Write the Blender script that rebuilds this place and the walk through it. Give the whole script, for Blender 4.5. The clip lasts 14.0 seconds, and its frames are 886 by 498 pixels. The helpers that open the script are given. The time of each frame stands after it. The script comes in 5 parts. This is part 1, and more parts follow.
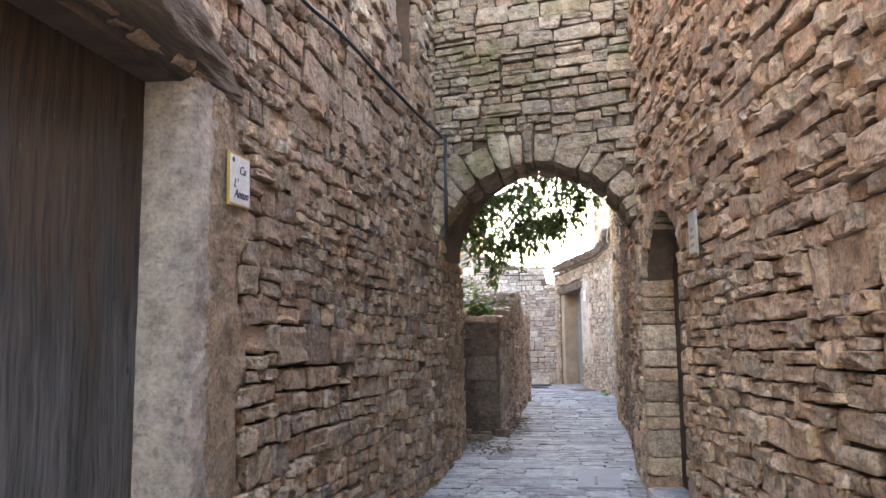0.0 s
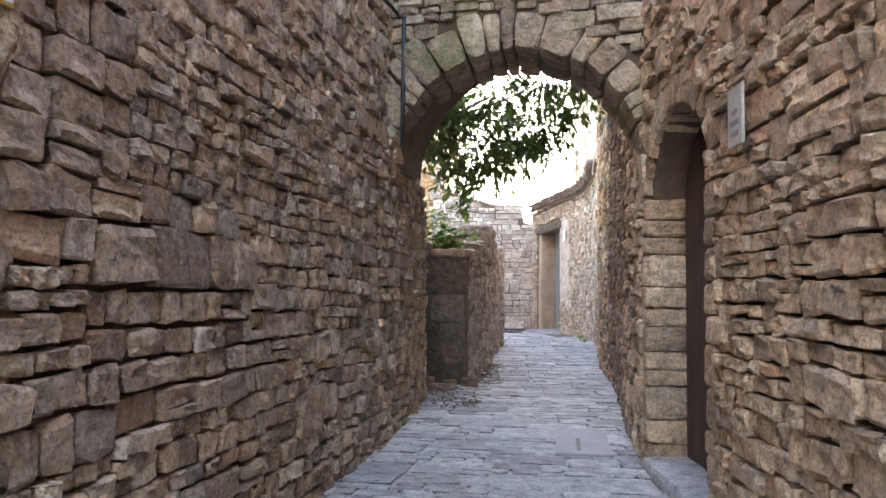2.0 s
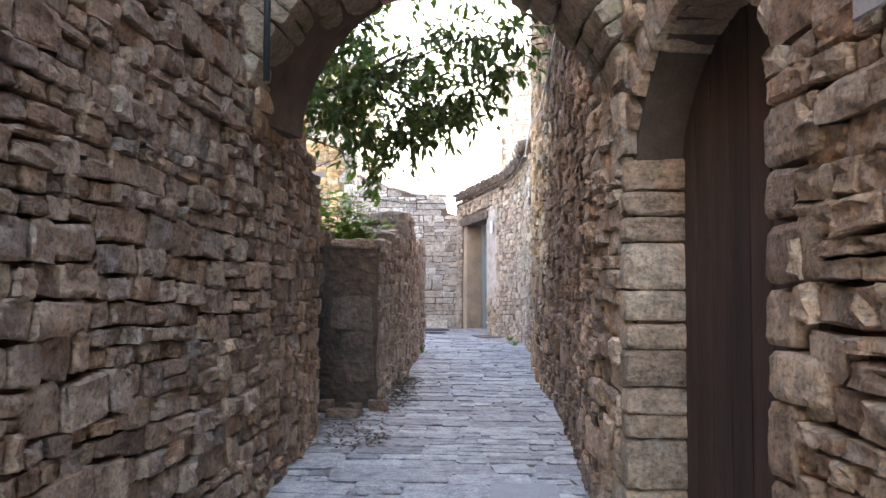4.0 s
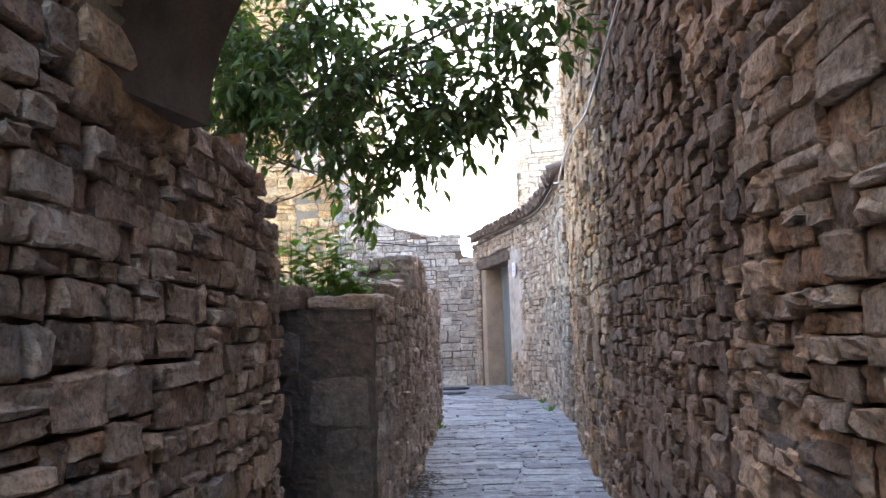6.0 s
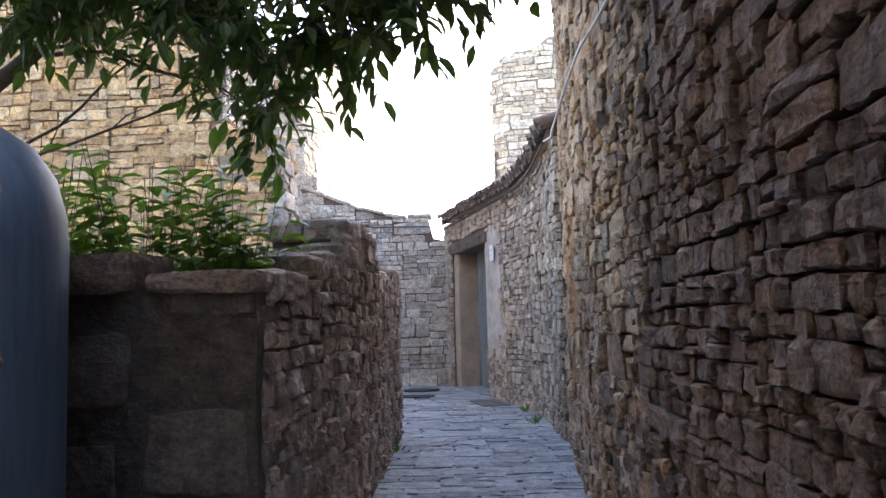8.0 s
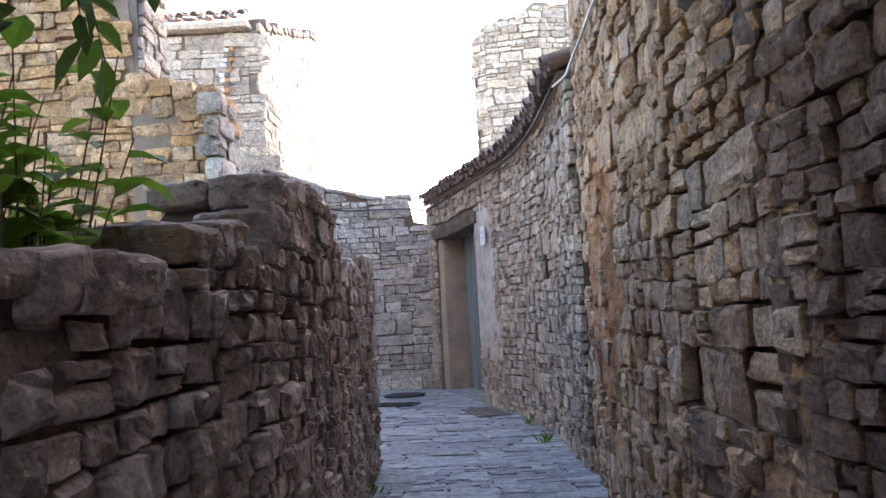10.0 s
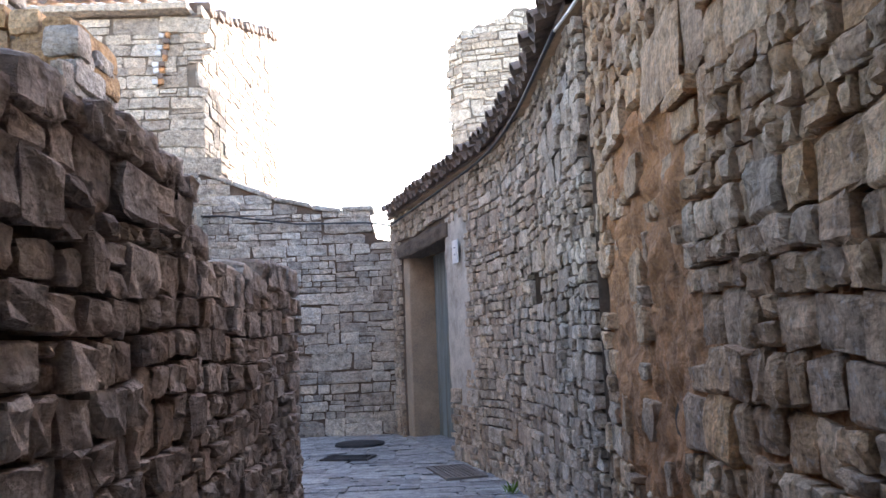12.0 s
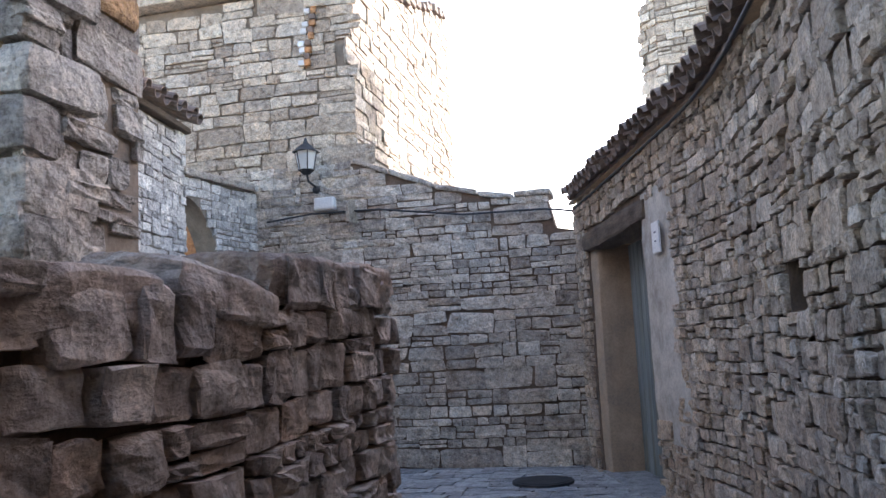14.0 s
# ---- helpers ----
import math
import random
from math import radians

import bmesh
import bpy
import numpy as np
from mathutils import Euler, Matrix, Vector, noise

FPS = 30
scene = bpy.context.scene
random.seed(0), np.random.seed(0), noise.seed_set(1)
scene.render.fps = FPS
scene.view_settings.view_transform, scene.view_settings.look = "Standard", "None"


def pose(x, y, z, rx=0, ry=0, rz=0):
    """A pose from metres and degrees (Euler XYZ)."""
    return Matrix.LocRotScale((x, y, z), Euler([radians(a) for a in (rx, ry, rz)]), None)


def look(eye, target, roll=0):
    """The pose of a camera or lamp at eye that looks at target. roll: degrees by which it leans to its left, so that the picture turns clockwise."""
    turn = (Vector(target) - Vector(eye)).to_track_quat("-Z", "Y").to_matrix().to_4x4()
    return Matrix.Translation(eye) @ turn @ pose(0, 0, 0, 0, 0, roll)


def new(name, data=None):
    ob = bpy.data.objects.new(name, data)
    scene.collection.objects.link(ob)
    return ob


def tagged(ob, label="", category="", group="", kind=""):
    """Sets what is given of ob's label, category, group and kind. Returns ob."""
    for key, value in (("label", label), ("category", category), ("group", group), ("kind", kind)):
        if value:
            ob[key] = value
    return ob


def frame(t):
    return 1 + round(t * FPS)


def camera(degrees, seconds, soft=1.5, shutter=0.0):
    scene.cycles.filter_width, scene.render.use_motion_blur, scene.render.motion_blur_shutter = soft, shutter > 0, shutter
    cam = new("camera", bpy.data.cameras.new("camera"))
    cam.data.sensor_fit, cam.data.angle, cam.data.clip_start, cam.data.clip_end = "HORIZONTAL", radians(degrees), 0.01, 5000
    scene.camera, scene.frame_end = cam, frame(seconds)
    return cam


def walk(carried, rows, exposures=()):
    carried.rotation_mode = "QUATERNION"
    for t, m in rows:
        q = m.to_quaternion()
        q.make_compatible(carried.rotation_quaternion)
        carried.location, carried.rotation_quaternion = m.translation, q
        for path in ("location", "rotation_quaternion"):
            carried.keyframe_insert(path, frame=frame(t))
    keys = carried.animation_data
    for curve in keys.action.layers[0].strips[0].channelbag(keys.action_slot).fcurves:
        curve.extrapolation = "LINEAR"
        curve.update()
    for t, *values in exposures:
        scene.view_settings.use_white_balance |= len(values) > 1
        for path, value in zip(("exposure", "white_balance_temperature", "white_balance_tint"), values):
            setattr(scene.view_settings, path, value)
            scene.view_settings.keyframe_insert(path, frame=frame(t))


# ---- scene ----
cam = camera(57.3, 14.0)
EXPOSURES = [(0.0, 4.2, 7500, 19), (3.0, 4.2, 7300, 20), (5.5, 3.85, 6700, 19), (6.5, 3.75, 6500, 19), (7.5, 3.45, 6400, 19), (8.0, 3.05, 6350, 20), (11.0, 2.95, 6350, 21), (12.5, 2.75, 6350, 21), (14.0, 2.4, 6200, 19)]
PATH = [
    (0, (0.512, -3.296, 1.069), (0.165, -1.342, 1.318), -0.7),
    (0.5, (0.399, -2.954, 1.07), (0.167, -0.975, 1.243), -0.7),
    (1, (0.441, -2.535, 1.049), (0.062, -0.579, 1.217), 0.2),
    (1.5, (0.399, -2.162, 1.028), (0.054, -0.198, 1.188), -0.0),
    (2, (0.42, -1.729, 0.985), (0.126, 0.246, 1.097), 0.5),
    (2.5, (0.472, -1.249, 0.999), (0.097, 0.708, 1.176), 1.2),
    (3, (0.388, -0.76, 1.055), (0.219, 1.222, 1.263), 1.0),
    (3.2, (0.408, -0.546, 1.023), (0.27, 1.443, 1.176), 1.2),
    (5.5, (0.151, 1.969, 1.208), (0.079, 3.966, 1.289), -2.2),
    (6, (0.144, 2.642, 1.268), (0.007, 4.627, 1.475), -1.8),
    (6.5, (0.029, 3.197, 1.282), (-0.057, 5.185, 1.486), -1.6),
    (7, (0.044, 3.872, 1.259), (-0.243, 5.831, 1.537), -2.6),
    (7.5, (0.052, 4.416, 1.293), (-0.256, 6.371, 1.583), -3.0),
    (8, (0.145, 5.028, 1.307), (0.067, 7.018, 1.491), -1.5),
    (10.3, (0.027, 7.385, 1.402), (0.015, 9.38, 1.547), -3.6),
    (10.5, (0.052, 7.61, 1.382), (0.092, 9.606, 1.503), -3.8),
    (11, (0.112, 8.167, 1.402), (0.088, 10.16, 1.562), -3.6),
    (11.5, (0.038, 8.652, 1.444), (0.206, 10.638, 1.604), -3.3),
    (12, (0.126, 9.257, 1.43), (0.159, 11.244, 1.657), -2.3),
    (12.5, (0.099, 9.842, 1.433), (0.108, 11.834, 1.611), -2.8),
    (12.9, (0.116, 10.355, 1.489), (0.19, 12.354, 1.506), -2.4),
    (13, (0.134, 10.479, 1.495), (0.121, 12.478, 1.565), -2.7),
    (13.5, (0.225, 10.953, 1.525), (-0.074, 12.924, 1.687), -2.0),
    (14, (0.191, 11.518, 1.618), (-0.255, 13.452, 1.859), -2.9),
]
walk(cam, [(t, look(eye, target, roll)) for t, eye, target, roll in PATH], exposures=EXPOSURES)

# ---- world and sun ----
SUN_DIR = Vector((0.46, 0.84, 0.38)).normalized()
world = bpy.data.worlds.new("sky_world")
scene.world = world
world.use_nodes = True
wn = world.node_tree.nodes
wn.clear()
w_out = wn.new("ShaderNodeOutputWorld")
w_bg = wn.new("ShaderNodeBackground")
w_sky = wn.new("ShaderNodeTexSky")
w_sky.sky_type = "NISHITA"
w_sky.sun_disc = False
w_sky.sun_elevation = math.asin(SUN_DIR.z)
w_sky.sun_rotation = math.atan2(SUN_DIR.x, SUN_DIR.y)
w_sky.air_density, w_sky.dust_density, w_sky.ozone_density = 1.1, 1.6, 1.0
w_bg.inputs["Strength"].default_value = 0.15
world.node_tree.links.new(w_sky.outputs[0], w_bg.inputs[0])
world.node_tree.links.new(w_bg.outputs[0], w_out.inputs[0])
sun = new("sun", bpy.data.lights.new("sun", "SUN"))
sun.data.energy, sun.data.angle, sun.data.color = 3.0, radians(0.6), (1.0, 0.93, 0.82)
sun.matrix_world = look(SUN_DIR * 60, (0, 0, 0))


# ---- materials ----
def mat(name):
    m = bpy.data.materials.new(name)
    m.use_nodes = True
    nt = m.node_tree
    return m, nt, nt.nodes["Principled BSDF"]


def node(nt, kind, **sets):
    n = nt.nodes.new("ShaderNode" + kind)
    for k, v in sets.items():
        n.inputs[k].default_value = v
    return n


def ramp(nt, fac, stops):
    r = nt.nodes.new("ShaderNodeValToRGB")
    el = r.color_ramp.elements
    while len(el) > 1:
        el.remove(el[-1])
    el[0].position, el[0].color = stops[0][0], (*stops[0][1], 1)
    for p, c in stops[1:]:
        e = el.new(p)
        e.color = (*c, 1)
    nt.links.new(fac, r.inputs[0])
    return r.outputs[0]


def blend(nt, mode, fac, a, b):
    n = nt.nodes.new("ShaderNodeMix")
    n.data_type, n.blend_type = "RGBA", mode
    for sock, v in ((n.inputs[0], fac), (n.inputs[6], a), (n.inputs[7], b)):
        if isinstance(v, bpy.types.NodeSocket):
            nt.links.new(v, sock)
        elif isinstance(v, tuple):
            sock.default_value = (*v, 1)
        else:
            sock.default_value = v
    return n.outputs[2]


def maths(nt, op, a, b=0.0):
    n = nt.nodes.new("ShaderNodeMath")
    n.operation = op
    for sock, v in ((n.inputs[0], a), (n.inputs[1], b)):
        if isinstance(v, bpy.types.NodeSocket):
            nt.links.new(v, sock)
        else:
            sock.default_value = v
    return n.outputs[0]


def place(nt):
    g = nt.nodes.new("ShaderNodeNewGeometry")
    return g.outputs["Position"], g.outputs["Random Per Island"]


def fractal(nt, pos, scale, detail=6.0, rough=0.6, stretch=None):
    if stretch:
        mp = nt.nodes.new("ShaderNodeMapping")
        mp.inputs["Scale"].default_value = stretch
        nt.links.new(pos, mp.inputs[0])
        pos = mp.outputs[0]
    n = node(nt, "TexNoise", Scale=scale, Detail=detail, Roughness=rough)
    nt.links.new(pos, n.inputs["Vector"])
    return n.outputs[0]


def bump(nt, bsdf, height, strength, distance, chain=None):
    b = node(nt, "Bump", Strength=strength, Distance=distance)
    nt.links.new(height, b.inputs["Height"])
    if chain:
        nt.links.new(chain, b.inputs["Normal"])
    nt.links.new(b.outputs[0], bsdf.inputs["Normal"])
    return b.outputs[0]


def stone_material(name, tones, dark=(0.05, 0.045, 0.04), dirt=0.5, moss=0.0, rust=0.3, relief=0.012, spots_at=0.45, fine=0.8):
    """Weathered limestone: a tone for each stone, blotches, lichen, dark pits."""
    m, nt, bsdf = mat(name)
    pos, isl = place(nt)
    info = nt.nodes.new("ShaderNodeObjectInfo")
    rnd = maths(nt, "FRACT", maths(nt, "ADD", isl, info.outputs["Random"]))
    col = ramp(nt, rnd, [(i / (len(tones) - 1), c) for i, c in enumerate(tones)])
    rnd_b = maths(nt, "FRACT", maths(nt, "MULTIPLY", rnd, 7.13))
    col = blend(nt, "MULTIPLY", 0.8, col, ramp(nt, rnd_b, [(0.0, (0.62, 0.60, 0.60)), (0.5, (1.0, 0.98, 0.96)), (1.0, (1.32, 1.30, 1.27))]))
    n_big = fractal(nt, pos, 1.3, 4)
    n_mid = fractal(nt, pos, 9.0, 8, 0.65)
    n_fine = fractal(nt, pos, 55.0, 8, 0.7)
    streak = fractal(nt, pos, 14.0, 6, 0.6, (1.0, 1.0, 3.2))
    warm = ramp(nt, n_big, [(0.42, (0, 0, 0)), (0.68, (1, 1, 1))])
    col = blend(nt, "MIX", maths(nt, "MULTIPLY", warm, rust), col, (0.36, 0.20, 0.095))
    col = blend(nt, "MULTIPLY", 0.9, col, ramp(nt, n_mid, [(0.3, (0.42, 0.38, 0.35)), (0.48, (0.92, 0.92, 0.92)), (0.7, (1.4, 1.36, 1.3))]))
    col = blend(nt, "MULTIPLY", fine, col, ramp(nt, n_fine, [(0.34, (0.38, 0.35, 0.33)), (0.52, (1.0, 1.0, 1.0)), (0.7, (1.25, 1.25, 1.25))]))
    pits = ramp(nt, streak, [(0.30, (1, 1, 1)), (0.42, (0, 0, 0))])
    col = blend(nt, "MIX", maths(nt, "MULTIPLY", pits, dirt), col, dark)
    spots = ramp(nt, fractal(nt, pos, 26.0, 5, 0.7), [(0.56, (0, 0, 0)), (0.68, (1, 1, 1))])
    col = blend(nt, "MIX", maths(nt, "MULTIPLY", spots, spots_at), col, (0.56, 0.52, 0.46))
    if moss:
        g = maths(nt, "MULTIPLY", ramp(nt, fractal(nt, pos, 2.2, 6), [(0.5, (0, 0, 0)), (0.62, (1, 1, 1))]), moss)
        col = blend(nt, "MIX", g, col, (0.12, 0.13, 0.035))
    nt.links.new(col, bsdf.inputs["Base Color"])
    bsdf.inputs["Roughness"].default_value = 0.9
    chip = nt.nodes.new("ShaderNodeTexVoronoi")
    chip.inputs["Scale"].default_value = 16.0
    warp = nt.nodes.new("ShaderNodeVectorMath")
    warp.operation = "MULTIPLY_ADD"
    wob = node(nt, "TexNoise", Scale=5.0, Detail=3.0)
    nt.links.new(pos, wob.inputs["Vector"])
    nt.links.new(wob.outputs["Color"], warp.inputs[0])
    warp.inputs[1].default_value = (0.12, 0.12, 0.12)
    nt.links.new(pos, warp.inputs[2])
    nt.links.new(warp.outputs[0], chip.inputs["Vector"])
    c1 = bump(nt, bsdf, chip.outputs["Distance"], 0.75, relief * 2.2)
    c2 = bump(nt, bsdf, n_mid, 1.0, relief * 3.0, c1)
    c3 = bump(nt, bsdf, streak, 0.8, relief * 1.4, c2)
    bump(nt, bsdf, n_fine, 0.8, relief * 0.7, c3)
    return m


def plain_material(name, colour, rough=0.8, metal=0.0, vary=0.35, scale=6.0, grain=60.0, relief=0.003, second=None, stretch=None):
    m, nt, bsdf = mat(name)
    pos, isl = place(nt)
    big = fractal(nt, pos, scale, 7, 0.6, stretch)
    fine = fractal(nt, pos, grain, 6, 0.65, stretch)
    lo = tuple(c * (1 - vary) for c in colour)
    hi = tuple(min(1.0, c * (1 + vary)) for c in colour)
    col = ramp(nt, big, [(0.3, second or lo), (0.52, colour), (0.75, hi)])
    info = nt.nodes.new("ShaderNodeObjectInfo")
    col = blend(nt, "MULTIPLY", 0.4, col, ramp(nt, info.outputs["Random"], [(0.0, (0.6, 0.58, 0.56)), (1.0, (1.3, 1.3, 1.3))]))
    col = blend(nt, "MULTIPLY", 0.5, col, ramp(nt, fine, [(0.3, (0.55, 0.55, 0.55)), (0.6, (1.1, 1.1, 1.1))]))
    nt.links.new(col, bsdf.inputs["Base Color"])
    bsdf.inputs["Roughness"].default_value, bsdf.inputs["Metallic"].default_value = rough, metal
    c1 = bump(nt, bsdf, big, 0.6, relief * 3)
    bump(nt, bsdf, fine, 0.7, relief, c1)
    return m


def old_plank_material(name):
    """Old softwood: brown heart, silvered grey skin in long ragged tongues, open dark grain, knots."""
    m, nt, bsdf = mat(name)
    pos, isl = place(nt)
    warp = nt.nodes.new("ShaderNodeVectorMath")
    warp.operation = "MULTIPLY_ADD"
    wob = node(nt, "TexNoise", Scale=3.2, Detail=2.0)
    nt.links.new(pos, wob.inputs["Vector"])
    nt.links.new(wob.outputs["Color"], warp.inputs[0])
    warp.inputs[1].default_value = (0.0, 0.07, 0.10)
    nt.links.new(pos, warp.inputs[2])
    bent = warp.outputs[0]
    tongues = fractal(nt, bent, 9.0, 6, 0.6, (1.0, 1.0, 0.14))
    grain = fractal(nt, bent, 60.0, 6, 0.62, (1.0, 1.0, 0.05))
    fibre = fractal(nt, bent, 30.0, 7, 0.7, (1.0, 1.0, 0.07))
    sep = nt.nodes.new("ShaderNodeSeparateXYZ")
    nt.links.new(pos, sep.inputs[0])
    rise = maths(nt, "MULTIPLY", maths(nt, "SUBTRACT", sep.outputs[2], 1.45), 0.32)
    worn = maths(nt, "SUBTRACT", tongues, rise)
    col = ramp(nt, worn, [(0.30, (0.058, 0.033, 0.017)), (0.45, (0.066, 0.044, 0.028)), (0.58, (0.05, 0.044, 0.039)), (0.78, (0.10, 0.092, 0.085))])
    col = blend(nt, "MULTIPLY", 0.95, col, ramp(nt, grain, [(0.32, (0.30, 0.27, 0.25)), (0.5, (0.95, 0.95, 0.95)), (0.7, (1.3, 1.3, 1.3))]))
    col = blend(nt, "MULTIPLY", 0.85, col, ramp(nt, fibre, [(0.33, (0.28, 0.25, 0.23)), (0.47, (1.0, 1.0, 1.0)), (0.75, (1.3, 1.27, 1.22))]))
    knot = nt.nodes.new("ShaderNodeTexVoronoi")
    knot.inputs["Scale"].default_value = 3.4
    mp = nt.nodes.new("ShaderNodeMapping")
    mp.inputs["Scale"].default_value = (0.3, 1.0, 0.62)
    nt.links.new(bent, mp.inputs[0])
    nt.links.new(mp.outputs[0], knot.inputs["Vector"])
    spot = ramp(nt, knot.outputs["Distance"], [(0.05, (1, 1, 1)), (0.11, (0, 0, 0))])
    col = blend(nt, "MIX", maths(nt, "MULTIPLY", spot, 0.75), col, (0.035, 0.022, 0.014))
    nt.links.new(col, bsdf.inputs["Base Color"])
    bsdf.inputs["Roughness"].default_value = 0.82
    c1 = bump(nt, bsdf, fibre, 0.9, 0.010)
    bump(nt, bsdf, grain, 0.9, 0.004, c1)
    return m


TONES = [(0.36, 0.225, 0.145), (0.47, 0.335, 0.23), (0.30, 0.205, 0.145), (0.54, 0.42, 0.31), (0.41, 0.255, 0.16), (0.37, 0.30, 0.24), (0.50, 0.36, 0.24), (0.33, 0.235, 0.17)]
GREYS = [(0.47, 0.42, 0.355), (0.54, 0.49, 0.42), (0.41, 0.37, 0.32), (0.60, 0.56, 0.49), (0.49, 0.41, 0.325)]
HONEY = [(0.64, 0.385, 0.175), (0.68, 0.46, 0.25), (0.56, 0.32, 0.13), (0.68, 0.51, 0.33)]
PALE = [(0.54, 0.46, 0.35), (0.60, 0.53, 0.42), (0.49, 0.40, 0.295), (0.64, 0.58, 0.48)]
M_STONE = stone_material("rubble_limestone", TONES)
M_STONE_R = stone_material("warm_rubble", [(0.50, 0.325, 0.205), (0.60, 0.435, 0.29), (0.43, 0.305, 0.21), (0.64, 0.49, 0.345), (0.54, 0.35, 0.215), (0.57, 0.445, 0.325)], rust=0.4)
# rubble with lowered tones: shade under tree and walls put into the colour
M_STONE_SHADED = stone_material("shade_darkened_rubble", [(0.185, 0.128, 0.088), (0.235, 0.175, 0.13), (0.18, 0.13, 0.098), (0.28, 0.215, 0.16), (0.215, 0.14, 0.09)], dirt=0.65, rust=0.4, spots_at=0.15)
M_STONE_GARDEN = stone_material("garden_rubble", [(0.39, 0.30, 0.245), (0.47, 0.385, 0.325), (0.36, 0.29, 0.25), (0.53, 0.45, 0.39), (0.42, 0.31, 0.24)], dirt=0.6, rust=0.3, spots_at=0.28, fine=0.55)
M_STONE_BEND = stone_material("ochre_rubble", [(0.62, 0.40, 0.22), (0.64, 0.46, 0.29), (0.55, 0.37, 0.23), (0.64, 0.52, 0.385), (0.62, 0.37, 0.17)], dirt=0.45, rust=0.55)
M_STONE_ARCH = stone_material("mossy_arch_stone", [(0.37, 0.28, 0.20), (0.44, 0.35, 0.255), (0.32, 0.24, 0.17), (0.48, 0.405, 0.305)], moss=0.5, rust=0.3)
M_STONE_GREY = stone_material("grey_ashlar", GREYS, rust=0.28, dirt=0.4)
M_STONE_BARN = stone_material("tan_rubble", [(0.47, 0.375, 0.28), (0.54, 0.45, 0.35), (0.41, 0.33, 0.255), (0.60, 0.53, 0.44), (0.50, 0.385, 0.27)], rust=0.3, dirt=0.5)
M_STONE_HONEY = stone_material("honey_rubble", HONEY, rust=0.45, dirt=0.2, spots_at=0.2)
M_STONE_SHED = stone_material("limewashed_rubble", [(0.62, 0.585, 0.53), (0.68, 0.65, 0.60), (0.57, 0.53, 0.47), (0.72, 0.69, 0.64)], rust=0.06, dirt=0.2)
M_STONE_PALE = stone_material("pale_ashlar", PALE, rust=0.15, dirt=0.25)
M_MORTAR = plain_material("earth_mortar", (0.13, 0.088, 0.06), 0.95, vary=0.4, relief=0.012)
M_MORTAR_PALE = plain_material("lime_mortar", (0.27, 0.22, 0.165), 0.95, vary=0.3, relief=0.01)
M_PLASTER = stone_material("worn_grey_plaster", [(0.40, 0.335, 0.28), (0.42, 0.355, 0.30)], rust=0.25, dirt=0.12, relief=0.009, spots_at=0.2, fine=0.55)
M_ROUGH = stone_material("rough_ochre_render", [(0.37, 0.255, 0.165), (0.39, 0.275, 0.18)], rust=0.5, dirt=0.3, relief=0.016)
# near-black base: the shade on the pier is put into its colour
M_PIER = stone_material("shade_dark_cement_render", [(0.070, 0.054, 0.041), (0.076, 0.060, 0.046)], rust=0.12, dirt=0.5, relief=0.011, spots_at=0.10, fine=0.6)
M_ORANGE = stone_material("ochre_earth_render", [(0.66, 0.32, 0.13), (0.70, 0.36, 0.16)], rust=0.1, dirt=0.3, relief=0.016, spots_at=0.15, fine=0.45)
M_REVEAL = plain_material("dull_ochre_plaster", (0.33, 0.245, 0.17), 0.95, vary=0.3, scale=3.0, grain=40, relief=0.006, second=(0.24, 0.19, 0.145))
M_PAVE = stone_material("worn_paving_stone", [(0.335, 0.342, 0.345), (0.362, 0.37, 0.373), (0.32, 0.327, 0.33), (0.38, 0.388, 0.39)], rust=0.04, dirt=0.3, relief=0.004, spots_at=0.2)
M_JOINT = plain_material("paving_joint_earth", (0.34, 0.335, 0.325), 0.95, relief=0.006)
M_GROUND = plain_material("dry_earth", (0.26, 0.22, 0.16), 0.95, vary=0.4, scale=0.6, grain=20, relief=0.02)
M_WOOD = old_plank_material("weathered_plank")
M_WOOD_BEAM = plain_material("old_dark_beam", (0.13, 0.095, 0.068), 0.9, vary=0.5, scale=9.0, grain=60, relief=0.02, second=(0.045, 0.03, 0.02), stretch=(1.0, 0.12, 1.0))
M_WOOD_BLUE = plain_material("blue_grey_door_paint", (0.17, 0.19, 0.185), 0.75, vary=0.4, scale=7.0, grain=45, relief=0.003, second=(0.13, 0.13, 0.085), stretch=(1.0, 1.0, 0.09))
M_WOOD_BROWN = plain_material("dark_brown_door", (0.085, 0.05, 0.032), 0.8, vary=0.4, scale=7.0, relief=0.003, stretch=(1.0, 1.0, 0.1))
M_TILE = plain_material("clay_roof_tile", (0.205, 0.145, 0.11), 0.9, vary=0.45, scale=7.0, grain=50, relief=0.005, second=(0.12, 0.10, 0.085))
M_BARK = plain_material("tree_bark", (0.11, 0.085, 0.065), 0.95, vary=0.4, scale=18, relief=0.006)
M_BLACK = plain_material("black_cable", (0.025, 0.025, 0.028), 0.6, vary=0.2, relief=0.0005)
M_WHITE = plain_material("white_plastic", (0.72, 0.71, 0.68), 0.5, vary=0.08, relief=0.0005)
M_IRON = plain_material("cast_iron", (0.06, 0.06, 0.062), 0.6, 0.6, vary=0.4, grain=90, relief=0.002)
M_RUST = plain_material("dull_rusty_iron", (0.20, 0.175, 0.155), 0.8, 0.2, vary=0.3, grain=90, relief=0.002)
M_CERAMIC = plain_material("white_glazed_tile", (0.74, 0.73, 0.70), 0.22, vary=0.04, relief=0.0004)
M_GILT = plain_material("ochre_tile_border", (0.46, 0.29, 0.07), 0.35, vary=0.15, relief=0.0004)
M_INK = plain_material("navy_glaze", (0.035, 0.04, 0.07), 0.4, vary=0.1, relief=0.0004)
